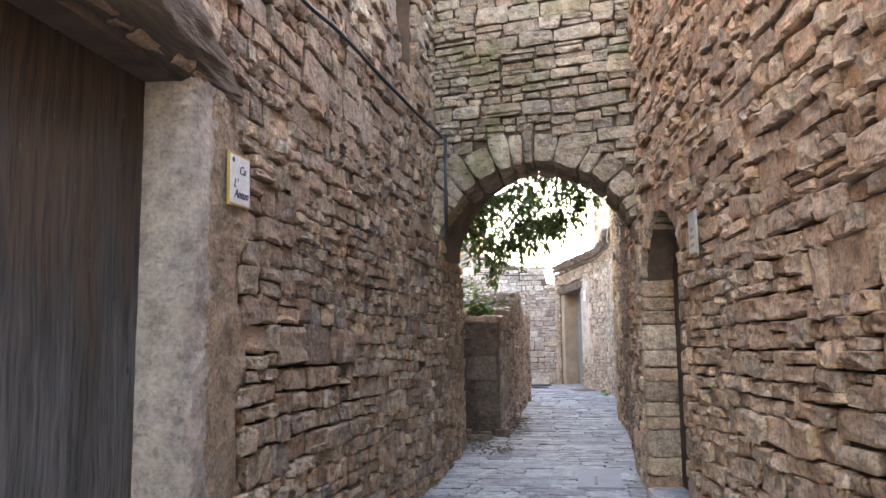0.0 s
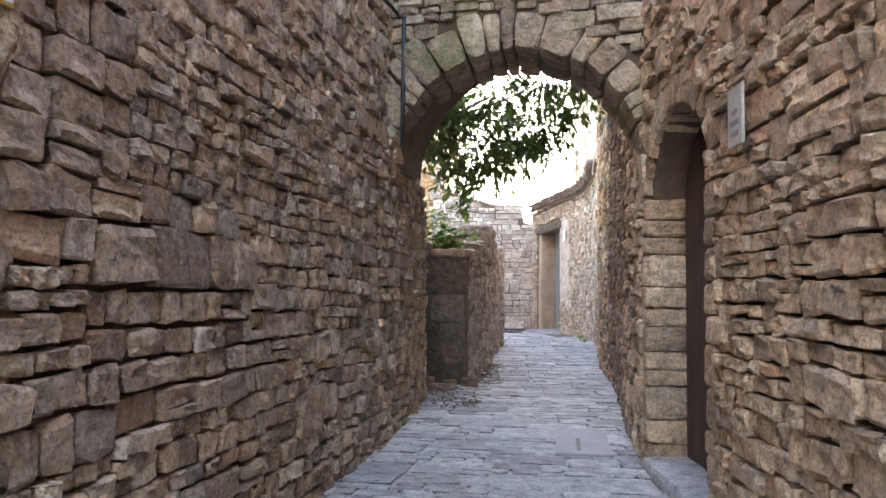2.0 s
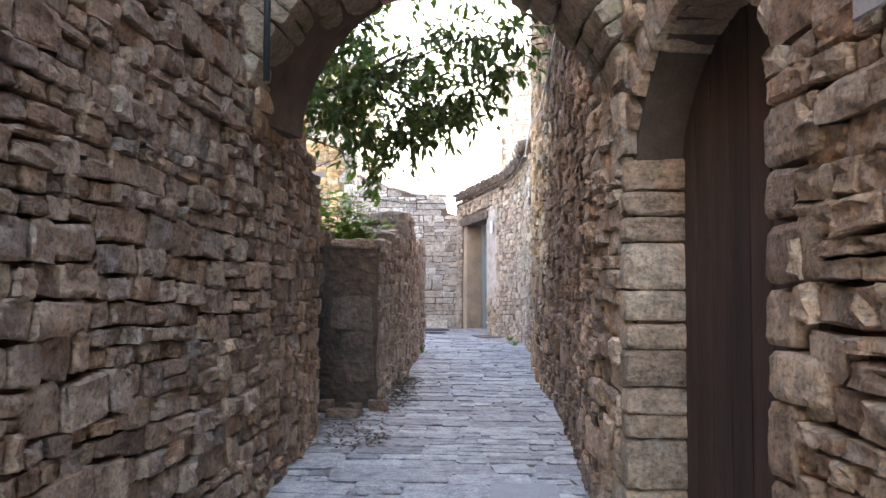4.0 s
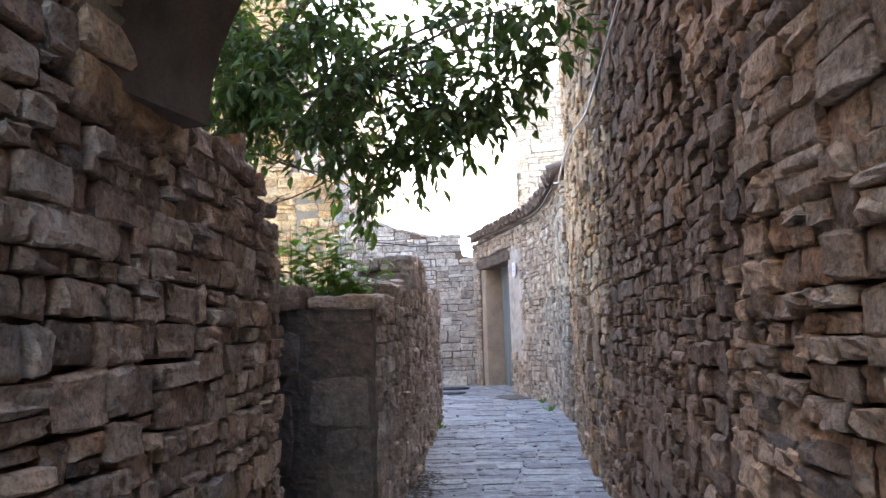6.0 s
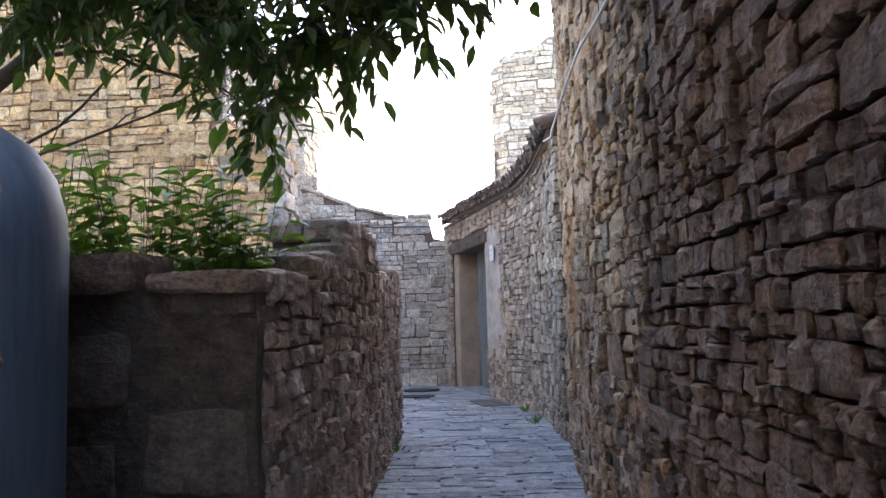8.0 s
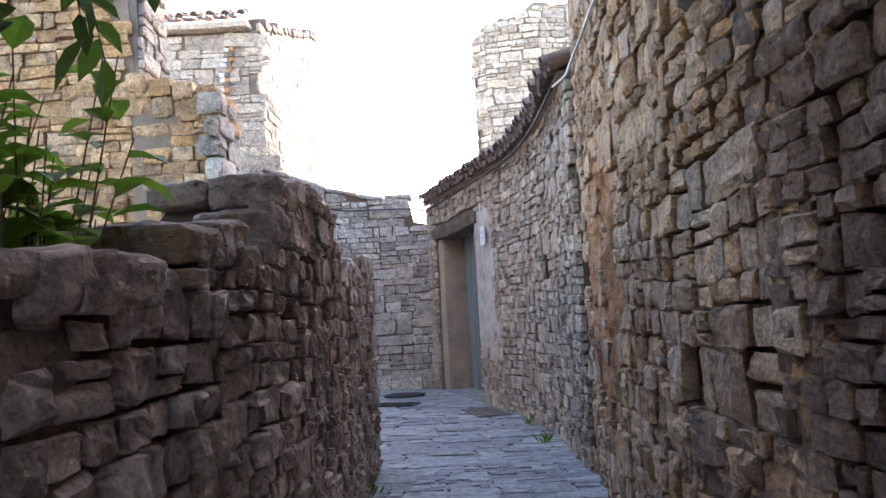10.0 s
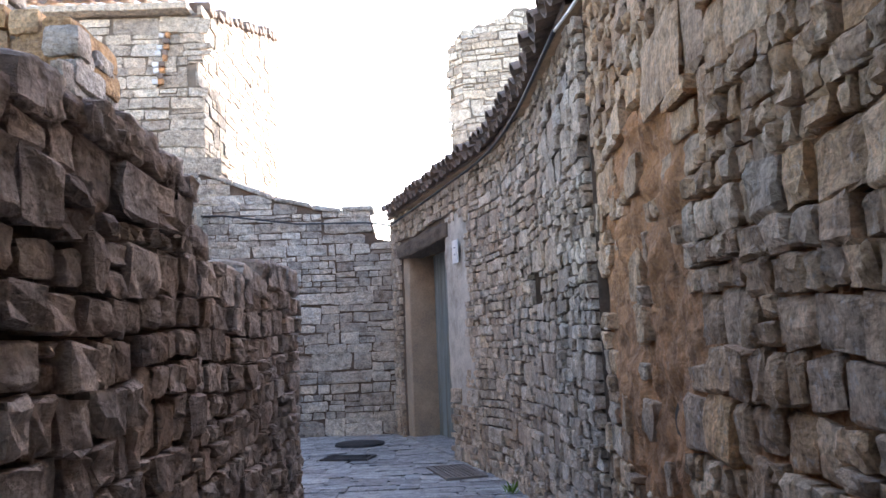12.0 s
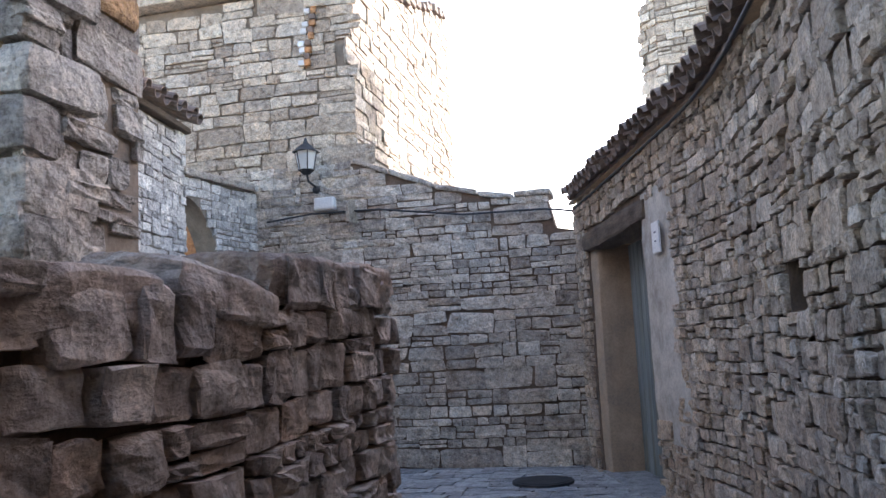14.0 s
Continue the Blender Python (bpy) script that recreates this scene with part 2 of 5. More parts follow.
M_TANK = plain_material("weathered_blue_tank", (0.115, 0.16, 0.20), 0.55, vary=0.3, scale=5, grain=30, relief=0.002, second=(0.08, 0.11, 0.14), stretch=(1.0, 1.0, 0.12))
M_GLASS, _nt, _b = mat("lantern_glass")
_b.inputs["Base Color"].default_value = (0.8, 0.82, 0.8, 1)
_b.inputs["Roughness"].default_value, _b.inputs["Transmission Weight"].default_value = 0.4, 0.45


def leaf_material(name, a, b):
    m, nt, bsdf = mat(name)
    pos, isl = place(nt)
    col = ramp(nt, isl, [(0.0, a), (0.6, b), (1.0, tuple(0.5 * (p + q) for p, q in zip(a, b)))])
    col = blend(nt, "MULTIPLY", 0.5, col, ramp(nt, fractal(nt, pos, 40, 4), [(0.3, (0.6, 0.6, 0.6)), (0.6, (1.15, 1.15, 1.15))]))
    nt.links.new(col, bsdf.inputs["Base Color"])
    bsdf.inputs["Roughness"].default_value = 0.5
    tr = nt.nodes.new("ShaderNodeBsdfTranslucent")
    nt.links.new(blend(nt, "MULTIPLY", 1.0, col, (1.6, 1.8, 0.7)), tr.inputs[0])
    mix = node(nt, "MixShader", Fac=0.28)
    nt.links.new(bsdf.outputs[0], mix.inputs[1])
    nt.links.new(tr.outputs[0], mix.inputs[2])
    nt.links.new(mix.outputs[0], nt.nodes["Material Output"].inputs[0])
    return m


M_LEAF = leaf_material("dark_green_leaf", (0.04, 0.075, 0.022), (0.085, 0.14, 0.036))
M_LEAF_LIGHT = leaf_material("fresh_green_leaf", (0.09, 0.17, 0.03), (0.15, 0.24, 0.05))
M_LITTER = plain_material("dry_leaf_litter", (0.13, 0.095, 0.06), 0.95, vary=0.5, relief=0.002)


# ---- building helpers ----
def part(name, bm, material, parent=None, label="", smooth=False):
    me = bpy.data.meshes.new(name)
    bm.to_mesh(me)
    bm.free()
    return link_mesh(name, me, material, parent, label, smooth)


def link_mesh(name, me, material, parent=None, label="", smooth=False):
    if material and not me.materials:
        me.materials.append(material)
    if smooth:
        me.polygons.foreach_set("use_smooth", [True] * len(me.polygons))
    ob = new(name, me)
    if parent:
        ob.parent = parent
    return tagged(ob, label)


def thing(name, label, category, group="", kind=""):
    ob = new(name)
    ob.empty_display_size = 0.1
    return tagged(ob, label, category, group, kind)


def box(bm, lo, hi, m=None, bevel=0.0):
    made = bmesh.ops.create_cube(bm, size=1.0)
    vs = made["verts"]
    size = [h - l for l, h in zip(lo, hi)]
    mid = [(h + l) / 2 for l, h in zip(lo, hi)]
    bmesh.ops.transform(bm, verts=vs, matrix=(m or Matrix()) @ Matrix.LocRotScale(mid, None, size))
    if bevel:
        edges = list({e for v in vs for e in v.link_edges})
        bmesh.ops.bevel(bm, geom=edges, offset=bevel, segments=2, affect="EDGES")
    return vs


def tube(bm, pts, radius, sides=8, taper=None):
    """A round tube through the points."""
    rings = []
    pts = [Vector(p) for p in pts]
    for i, p in enumerate(pts):
        d = (pts[min(i + 1, len(pts) - 1)] - pts[max(i - 1, 0)]).normalized()
        a = d.orthogonal().normalized()
        b = d.cross(a)
        r = radius if taper is None else radius + (taper - radius) * i / (len(pts) - 1)
        if rings:
            a0 = (rings[-1][0].co - pts[i - 1])
            a = (a0 - d * a0.dot(d)).normalized()
            b = d.cross(a)
        rings.append([bm.verts.new(p + r * (math.cos(2 * math.pi * k / sides) * a + math.sin(2 * math.pi * k / sides) * b)) for k in range(sides)])
    for r0, r1 in zip(rings, rings[1:]):
        for k in range(sides):
            bm.faces.new((r0[k], r0[(k + 1) % sides], r1[(k + 1) % sides], r1[k]))
    bm.faces.new(list(reversed(rings[0])))
    bm.faces.new(rings[-1])


class Line:
    """A plan line by arc length; the normal points to the right-hand or left-hand side."""

    def __init__(self, pts, side=1, smooth=False):
        p = np.array(pts, float)
        if smooth:
            t = np.linspace(0, len(p) - 1, 12 * (len(p) - 1) + 1)
            i = np.minimum(t.astype(int), len(p) - 2)
            f = (t - i)[:, None]
            q = np.vstack([2 * p[0] - p[1], p, 2 * p[-1] - p[-2]])
            a, b, c, d = q[i], q[i + 1], q[i + 2], q[i + 3]
            p = 0.5 * (2 * b + (c - a) * f + (2 * a - 5 * b + 4 * c - d) * f**2 + (3 * b - a - 3 * c + d) * f**3)
        self.p, self.side = p, side
        self.s = np.concatenate([[0], np.cumsum(np.linalg.norm(np.diff(p, axis=0), axis=1))])
        self.length = self.s[-1]

    def at(self, s):
        s = min(max(s, 0.0), self.length)
        i = min(int(np.searchsorted(self.s, s, "right")) - 1, len(self.p) - 2)
        i = max(i, 0)
        f = (s - self.s[i]) / (self.s[i + 1] - self.s[i])
        d = (self.p[i + 1] - self.p[i]) / (self.s[i + 1] - self.s[i])
        q = self.p[i] + f * (self.p[i + 1] - self.p[i])
        n = np.array([d[1], -d[0]]) * self.side
        return q, d, n

    def s_of_y(self, y):
        ys = self.p[:, 1]
        return float(np.interp(y, ys, self.s)) if ys[-1] > ys[0] else float(np.interp(-y, -ys, self.s))


def rock_shape(rng, sharp=0.12):
    """A split block: a fairly flat, faceted front with worn arrises and four rough sides, in a unit cell."""
    co, faces = [], []
    k0 = sharp / 0.12
    cut = rng.uniform(-0.09, 0.09, (4, 2)) * np.array([0.7, 1.25]) * min(1.0, k0)
    tilt = rng.uniform(-0.17, 0.17, 2) * k0
    bow = rng.uniform(0.03, 0.11)
    lx = [-0.5, rng.uniform(-0.46, -0.34), rng.uniform(-0.16, 0.16), rng.uniform(0.34, 0.46), 0.5]
    lz = [-0.5, rng.uniform(-0.45, -0.31), rng.uniform(-0.14, 0.14), rng.uniform(0.31, 0.45), 0.5]
    chip = int(rng.integers(4))
    for j in range(5):
        for i in range(5):
            edge = i in (0, 4), j in (0, 4)
            u = lx[i] + (rng.uniform(-0.05, 0.05) if not edge[0] else rng.uniform(-0.015, 0.012))
            v = lz[j] + (rng.uniform(-0.05, 0.05) if not edge[1] else rng.uniform(-0.045, 0.03))
            fu, fv = u + 0.5, v + 0.5
            off = (1 - fu) * (1 - fv) * cut[0] + fu * (1 - fv) * cut[1] + (1 - fu) * fv * cut[2] + fu * fv * cut[3]
            y = 1.0 + rng.uniform(-sharp, sharp) * 1.35 + tilt[0] * u + tilt[1] * v
            if edge[0] or edge[1]:
                y -= bow + rng.uniform(0.0, 0.17) * k0
            k = 1.0
            if edge[0] and edge[1]:
                k = rng.uniform(0.74, 0.88) if (j // 4) * 2 + i // 4 == chip else rng.uniform(0.9, 1.0)
                y -= 0.08 * k0
            co.append((u * k + off[0], y, v * k + off[1]))
    for j in range(4):
        for i in range(4):
            a = j * 5 + i
            faces.append((a, a + 1, a + 6, a + 5))
    sides = ([0, 1, 2, 3, 4], [4, 9, 14, 19, 24], [24, 23, 22, 21, 20], [20, 15, 10, 5, 0])
    base = len(co)
    for r in (0, 4, 24, 20):
        co.append((co[r][0] * 0.97, -0.6, co[r][2] * 0.97))
    for k, s in enumerate(sides):
        faces.append(tuple(reversed(s)) + (base + k, base + (k + 1) % 4))
    return np.array(co), faces


def shape_set(seed, count=28, sharp=0.12):
    rng = np.random.default_rng(seed)
    return [rock_shape(rng, sharp) for _ in range(count)]


ROCKS = shape_set(3, 40, 0.10)
SLABS = shape_set(8, 24, 0.05)
MESHES = {}


def rock_mesh(shapes, k, material, name):
    key = (id(shapes), k, material.name)
    if key not in MESHES:
        me = bpy.data.meshes.new(name)
        co, faces = shapes[k]
        me.from_pydata(co.tolist(), [], faces)
        me.materials.append(material)
        MESHES[key] = me
    return MESHES[key]


def lay_out(rng, s0, s1, z0, z1, band=(0.45, 0.75), panel=(0.6, 1.5), high=(0.07, 0.16), long=(1.3, 3.6)):
    """Rubble in rough courses: bands cut into panels, each with courses of its own."""
    cells = []
    z = z0
    while z < z1 - 0.04:
        b = rng.uniform(*band)
        s = s0 - rng.uniform(0, panel[0])
        while s < s1:
            w = rng.uniform(*panel)
            hs = []
            while sum(hs) < b:
                hs.append(rng.uniform(*high) * (1.6 if rng.random() < 0.12 else 1.0))
            k = b / sum(hs)
            zz = z
            for h in hs:
                h *= k
                x = s
                while x < s + w - 1e-6:
                    l = h * rng.uniform(*long)
                    if s + w - (x + l) < 0.55 * h:
                        l = s + w - x
                    if h > 0.11 and rng.random() < 0.2:
                        f = rng.uniform(0.35, 0.65)
                        cells.append((x, x + l, zz, zz + h * f))
                        cells.append((x, x + l, zz + h * f, zz + h))
                    else:
                        cells.append((x, x + l, zz, zz + h))
                    x += l
                zz += h
            s += w
        z += b
    return cells


def masonry(owner, line, cells, keep, seed, material, depth=(0.05, 0.11), gap=0.010, near=None, count=300, shapes=ROCKS,
            name="stone", wave=0.025, offset=0.0, holes=(), lean=None):
    """Lays stones along a line. near: the plan place and height (s, z) round which the stones are parts of their own."""
    rng = np.random.default_rng(seed)
    todo = []
    for a, b, c, d in cells:
        zm = (c + d) / 2
        for ha, hb, hc, hd in holes:
            if hc < zm < hd and a < hb and b > ha:
                if (a + b) / 2 < (ha + hb) / 2:
                    b = min(b, ha)
                else:
                    a = max(a, hb)
        a, b = max(a, 0.0), min(b, line.length)
        if b - a < 0.035 or not keep((a + b) / 2, zm):
            continue
        todo.append((a, b, c, d))
    if near:
        todo.sort(key=lambda q: ((q[0] + q[1]) / 2 - near[0]) ** 2 + ((q[2] + q[3]) / 2 - near[1]) ** 2)
    else:
        count = 0
    co_all, face_all, n0 = [], [], 0
    for i, (a, b, c, d) in enumerate(todo):
        s, z = (a + b) / 2, (c + d) / 2
        q, t, n = line.at(s)
        w, h = max(b - a - gap * rng.uniform(0.5, 1.8), 0.02), max(d - c - gap * rng.uniform(0.4, 1.6), 0.02)
        z += wave * noise.noise((s * 0.9, z * 1.3, seed * 3.1)) * 2
        dep = rng.uniform(*depth)
        ang = rng.normal(0, 0.025)
        skew = rng.normal(0, 0.03)
        back = offset + (lean(z) if lean else 0.0)
        flip = -1.0 if rng.random() < 0.5 else 1.0
        T = Vector((t[0], t[1], 0))
        N = Vector((n[0], n[1], 0))
        N2 = (N + T * skew + Vector((0, 0, rng.normal(0, 0.035)))).normalized()
        X = (T * math.cos(ang) + Vector((0, 0, 1)) * math.sin(ang)) * w
        Z = (Vector((0, 0, 1)) * math.cos(ang) - T * math.sin(ang)) * h * flip
        hand = X.cross(N2).dot(Z)
        if hand < 0:
            X = -X
        Y = N2 * dep
        o = Vector((q[0], q[1], z)) + N * back
        k = int(rng.integers(len(shapes)))
        m = Matrix(((X.x, Y.x, Z.x, o.x), (X.y, Y.y, Z.y, o.y), (X.z, Y.z, Z.z, o.z), (0, 0, 0, 1)))
        if i < count:
            ob = new(name, rock_mesh(shapes, k, material, name))
            ob.parent = owner
            ob.matrix_basis = m
        else:
            co, faces = shapes[k]
            mm = np.array(m)
            co_all.append(co @ mm[:3, :3].T + mm[:3, 3])
            face_all += [tuple(v + n0 for v in f) for f in faces]
            n0 += len(co)
    if co_all:
        co = np.vstack(co_all)
        me = bpy.data.meshes.new("stonework")
        me.from_pydata(co.tolist(), [], face_all)
        ob = link_mesh("stonework", me, material, owner)
        tagged(ob, kind="stuff")


def core(owner, line, spans, thick, material, step=0.25, breaks=(), front=0.0, name="core"):
    """The solid body of a wall behind its facing stones, with its openings left free."""
    ss = sorted(set([round(x, 4) for x in list(np.linspace(0, line.length, max(2, int(line.length / step) + 1))) + [b for b in breaks if 0 < b < line.length]]))
    index, faces = {}, []

    def corner(q, n, out, z):
        key = (round(q[0] + n[0] * out, 3), round(q[1] + n[1] * out, 3), round(z, 3))
        return index.setdefault(key, len(index))

    for a, b in zip(ss, ss[1:]):
        if b - a < 1e-3:
            continue
        (qa, _, na), (qb, _, nb) = line.at(a + 1e-4), line.at(b - 1e-4)
        sa, sb, sm = spans(a + 1e-4), spans(b - 1e-4), spans((a + b) / 2)
        if not len(sa) == len(sb) == len(sm):
            sa = sb = sm
        for (za, zb), (zc, zd) in zip(sa, sb):
            v = [corner(q, n, o, z) for q, n, lo, hi in ((qa, na, za, zb), (qb, nb, zc, zd)) for z in (lo, hi) for o in (front, -thick)]
            faces += [tuple(v[k] for k in f) for f in ((0, 4, 6, 2), (1, 3, 7, 5), (0, 2, 3, 1), (4, 5, 7, 6), (2, 6, 7, 3), (0, 1, 5, 4))]
    me = bpy.data.meshes.new(name)
    me.from_pydata(list(index), [], [f for f in faces if len(set(f)) == 4])
    return link_mesh(name, me, material, owner)


def floor_z(y):
    return float(np.interp(y, [-12, 4, 9, 13.5, 30], [-0.32, -0.2, -0.13, 0.0, 0.0]))


def rough_block(lo, hi, seed, amount=0.02, cuts=3, m=None, flare=0.0):
    """A worn block of stone or wood with an uneven skin."""
    bm = bmesh.new()
    box(bm, lo, hi)
    bmesh.ops.subdivide_edges(bm, edges=list(bm.edges), cuts=cuts, use_grid_fill=True)
    mid = Vector([(a + b) / 2 for a, b in zip(lo, hi)])
    half = Vector([(b - a) / 2 for a, b in zip(lo, hi)])
    for v in bm.verts:
        d = v.co - mid
        near = sum(1 for k in range(3) if abs(d[k]) > half[k] * 0.93)
        if near >= 2:
            v.co -= Vector([math.copysign(min(0.009, half[k] * 0.08), d[k]) * (near - 1) if abs(d[k]) > half[k] * 0.93 else 0.0 for k in range(3)])
        v.co += Vector(noise.noise_vector(v.co * 4 + Vector((seed * 7.3, 0, 0)))) * amount + Vector(noise.noise_vector(v.co * 17 + Vector((seed * 3.1, 0, 0)))) * amount * 0.5
    if flare:
        for v in bm.verts:
            v.co.x *= 1 + flare * (v.co.z - lo[2])
    if m:
        bmesh.ops.transform(bm, verts=list(bm.verts), matrix=m)
    return bm


def top_noise(s, seed, amp, freq=1.6):
    return amp * (noise.noise((s * freq, seed * 5.7, 0)) + 0.6 * noise.noise((s * freq * 3.1, seed * 2.1, 4)))


# ---- ground ----
g_x = sorted(set([-200, -80, -30, -12, 12, 30, 80, 200] + list(np.linspace(-8, 6, 15))))
g_y = sorted(set([-200, -80, -30, -14, 40, 60, 100, 200] + list(np.linspace(-10, 32, 64))))
g_co = [(x, y, floor_z(y) - 0.012) for y in g_y for x in g_x]
nx = len(g_x)
g_f = [(j * nx + i, j * nx + i + 1, (j + 1) * nx + i + 1, (j + 1) * nx + i) for j in range(len(g_y) - 1) for i in range(nx - 1)]
me = bpy.data.meshes.new("ground")
me.from_pydata(g_co, [], g_f)
ground = tagged(link_mesh("ground", me, M_JOINT), "earth and mortar ground under the worn lane paving", "ground", kind="structure")

# ---- wall lines ----
A_LINE = Line([(-1.2, -8.5), (-1.10, -0.6), (-1.06, 2.7), (-1.01, 4.6), (-1.06, 6.0), (-1.12, 7.03)], side=1)
R_LINE = Line([(2.1, -8.5), (1.85, -3.0), (1.53, 0.0), (1.41, 1.0), (1.18, 2.95), (1.04, 4.15), (1.02, 5.2), (1.07, 7.0), (1.10, 9.0), (1.02, 10.5), (1.05, 12.0), (1.17, 13.95)], side=-1)
D_LINE = Line([(1.10, 13.95), (1.07, 16.0), (0.91, 17.5), (0.49, 19.05), (-0.32, 21.9), (-0.46, 22.43)], side=-1)
G_LINE = Line([(-0.82, 8.45), (-0.76, 10.5), (-0.81, 12.5), (-0.84, 14.75)], side=1)
B_LINE = Line([(-7.5, 22.43), (-0.35, 22.43)], side=1)


# ---- left house wall with the plank door ----
def flat_top(z):
    return lambda s: z


A_TOP = 5.6
DOOR_A = (A_LINE.s_of_y(-1.9), A_LINE.s_of_y(-0.32), -0.4, 2.18)
WIN_A = (A_LINE.s_of_y(3.15), A_LINE.s_of_y(3.75), 3.55, 4.5)
S_ARCH = A_LINE.s_of_y(5.3)


def a_top(s):
    if s < S_ARCH:
        return A_TOP
    return float(np.interp(s - S_ARCH, [0, 0.15, 0.3, 0.55, 0.85, 1.08, 1.12, 1.38, 1.42, 1.75], [2.5, 2.35, 2.2, 2.13, 2.18, 2.22, 2.13, 2.11, 2.0, 1.92])) + top_noise(s, 4, 0.025)


def a_spans(s):
    out = []
    if DOOR_A[0] < s < DOOR_A[1]:
        return [(DOOR_A[3], A_TOP)]
    if WIN_A[0] < s < WIN_A[1]:
        return [(-0.5, WIN_A[2]), (WIN_A[3], A_TOP)]
    return [(-0.5, a_top(s) - (0.06 if s > S_ARCH else 0))]


wall_left = thing("wall_left", "tall brown rubble house wall with rough limestone courses", "wall", kind="structure")
core(wall_left, A_LINE, a_spans, 0.5, M_MORTAR, breaks=[*DOOR_A[:2], *WIN_A[:2], S_ARCH])
S_PL = A_LINE.s_of_y(0.12)


def a_keep(s, z):
    if z > a_top(s) - 0.02 or z < floor_z(A_LINE.at(s)[0][1]) - 0.05:
        return False
    edge = S_PL - 0.06 + 0.22 * noise.noise((z * 2.3, 1.0, 2.0)) + (0.12 if z < 1.4 else 0.0)
    if DOOR_A[0] - 0.3 < s < edge and z < 2.25:
        return False
    return True


rng_a = np.random.default_rng(11)
cells = lay_out(rng_a, 5.0, A_LINE.length, -0.4, A_TOP, high=(0.07, 0.17), long=(0.8, 2.2))
masonry(wall_left, A_LINE, cells, a_keep, 11, M_STONE, depth=(0.04, 0.085), gap=0.012, near=(A_LINE.s_of_y(1.6), 1.3), holes=[DOOR_A, WIN_A])

# ---- right house wall ----
R_TOP = 6.6


def r_top(s):
    return float(np.interp(R_LINE.at(s)[0][1], [-5, 4.0, 5.4, 9, 14], [5.2, 5.2, 6.4, 6.6, 6.4]))


NICHE = (R_LINE.s_of_y(2.66), R_LINE.s_of_y(4.12))
NICHE_SPRING, NICHE_RISE = 1.62, 0.55


def niche_top(s):
    u = (s - (NICHE[0] + NICHE[1]) / 2) / ((NICHE[1] - NICHE[0]) / 2)
    if abs(u) >= 1:
        return -9.0
    return NICHE_SPRING + NICHE_RISE * (1 - abs(u) ** 1.9) ** 0.62


SLOT = (R_LINE.s_of_y(9.95), R_LINE.s_of_y(10.17), 2.56, 2.84)
SLOT_C = (R_LINE.s_of_y(10.38), R_LINE.s_of_y(10.52), 1.04, 1.2)
SLOT_B = (R_LINE.s_of_y(6.3), R_LINE.s_of_y(6.52), 2.3, 2.5)


def r_spans(s):
    t = niche_top(s)
    for h in (SLOT, SLOT_B, SLOT_C):
        if h[0] < s < h[1]:
            return [(-0.5, h[2]), (h[3], r_top(s))]
    return [(t, r_top(s))] if t > 0 else [(-0.5, r_top(s))]


wall_right = thing("wall_right", "tall warm brown rubble wall of rough limestone courses", "wall", kind="structure")
core(wall_right, R_LINE, r_spans, 0.42, M_MORTAR, breaks=[*np.linspace(NICHE[0], NICHE[1], 25), *SLOT[:2], *SLOT_B[:2], *SLOT_C[:2]])
for h in (SLOT, SLOT_B, SLOT_C):
    bm = bmesh.new()
    q, t, n = R_LINE.at((h[0] + h[1]) / 2)
    box(bm, (-0.3, -0.50, h[2] - 0.1), (0.3, -0.38, h[3] + 0.1), Matrix(((t[0], n[0], 0, q[0]), (t[1], n[1], 0, q[1]), (0, 0, 1, 0), (0, 0, 0, 1))))
    part("slot_back", bm, M_MORTAR, wall_right)


def r_keep(s, z):
    if z < floor_z(R_LINE.at(s)[0][1]) - 0.05 or z > r_top(s):
        return False
    if NICHE[0] - 0.02 < s < NICHE[1] + 0.1 and z < niche_top(s) + 0.22:
        return z > niche_top(s) + 0.2 if niche_top(s) > 0 else z > NICHE_SPRING + 0.2
    y = R_LINE.at(s)[0][1]
    if patch_in(y, z) and noise.noise((y * 5.3, z * 7.1, 3.3)) < 0.28:
        return False
    return True


def patch_in(y, z):
    u, v = (y - 12.85) / 0.95, (z - 1.5) / 0.92
    return u * u + v * v < 1.0 + 0.5 * noise.noise((y * 3, z * 3, 7.7))


rng_r = np.random.default_rng(21)
s_cut = R_LINE.s_of_y(5.2)
cells = lay_out(rng_r, 4.0, s_cut, -0.4, R_TOP, high=(0.07, 0.165), long=(1.0, 2.6))
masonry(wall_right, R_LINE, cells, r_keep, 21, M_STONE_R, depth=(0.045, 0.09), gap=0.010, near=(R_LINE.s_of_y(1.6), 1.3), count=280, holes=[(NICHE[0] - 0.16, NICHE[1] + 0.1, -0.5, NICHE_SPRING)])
s_bend = R_LINE.s_of_y(9.5)
cells = lay_out(rng_r, s_cut, s_bend, -0.4, R_TOP, high=(0.07, 0.17), long=(0.7, 2.1))
# stretch below the tree, laid in the rubble darkened for shade
masonry(wall_right, R_LINE, cells, r_keep, 22, M_STONE_SHADED, depth=(0.045, 0.085), gap=0.011, near=(R_LINE.s_of_y(8.5), 1.3), count=200, holes=[SLOT_B, SLOT, SLOT_C])
cells = lay_out(rng_r, s_bend, R_LINE.length, -0.4, R_TOP, high=(0.075, 0.2), long=(0.6, 1.7))
masonry(wall_right, R_LINE, cells, r_keep, 23, M_STONE_BEND, depth=(0.045, 0.085), gap=0.010, near=(R_LINE.s_of_y(12.0), 1.3), count=240, holes=[SLOT, SLOT_C])

# ---- gate arch between the houses ----
def arch_y(x):
    return 4.59 + (x + 0.95) * (4.15 - 4.59) / 1.92


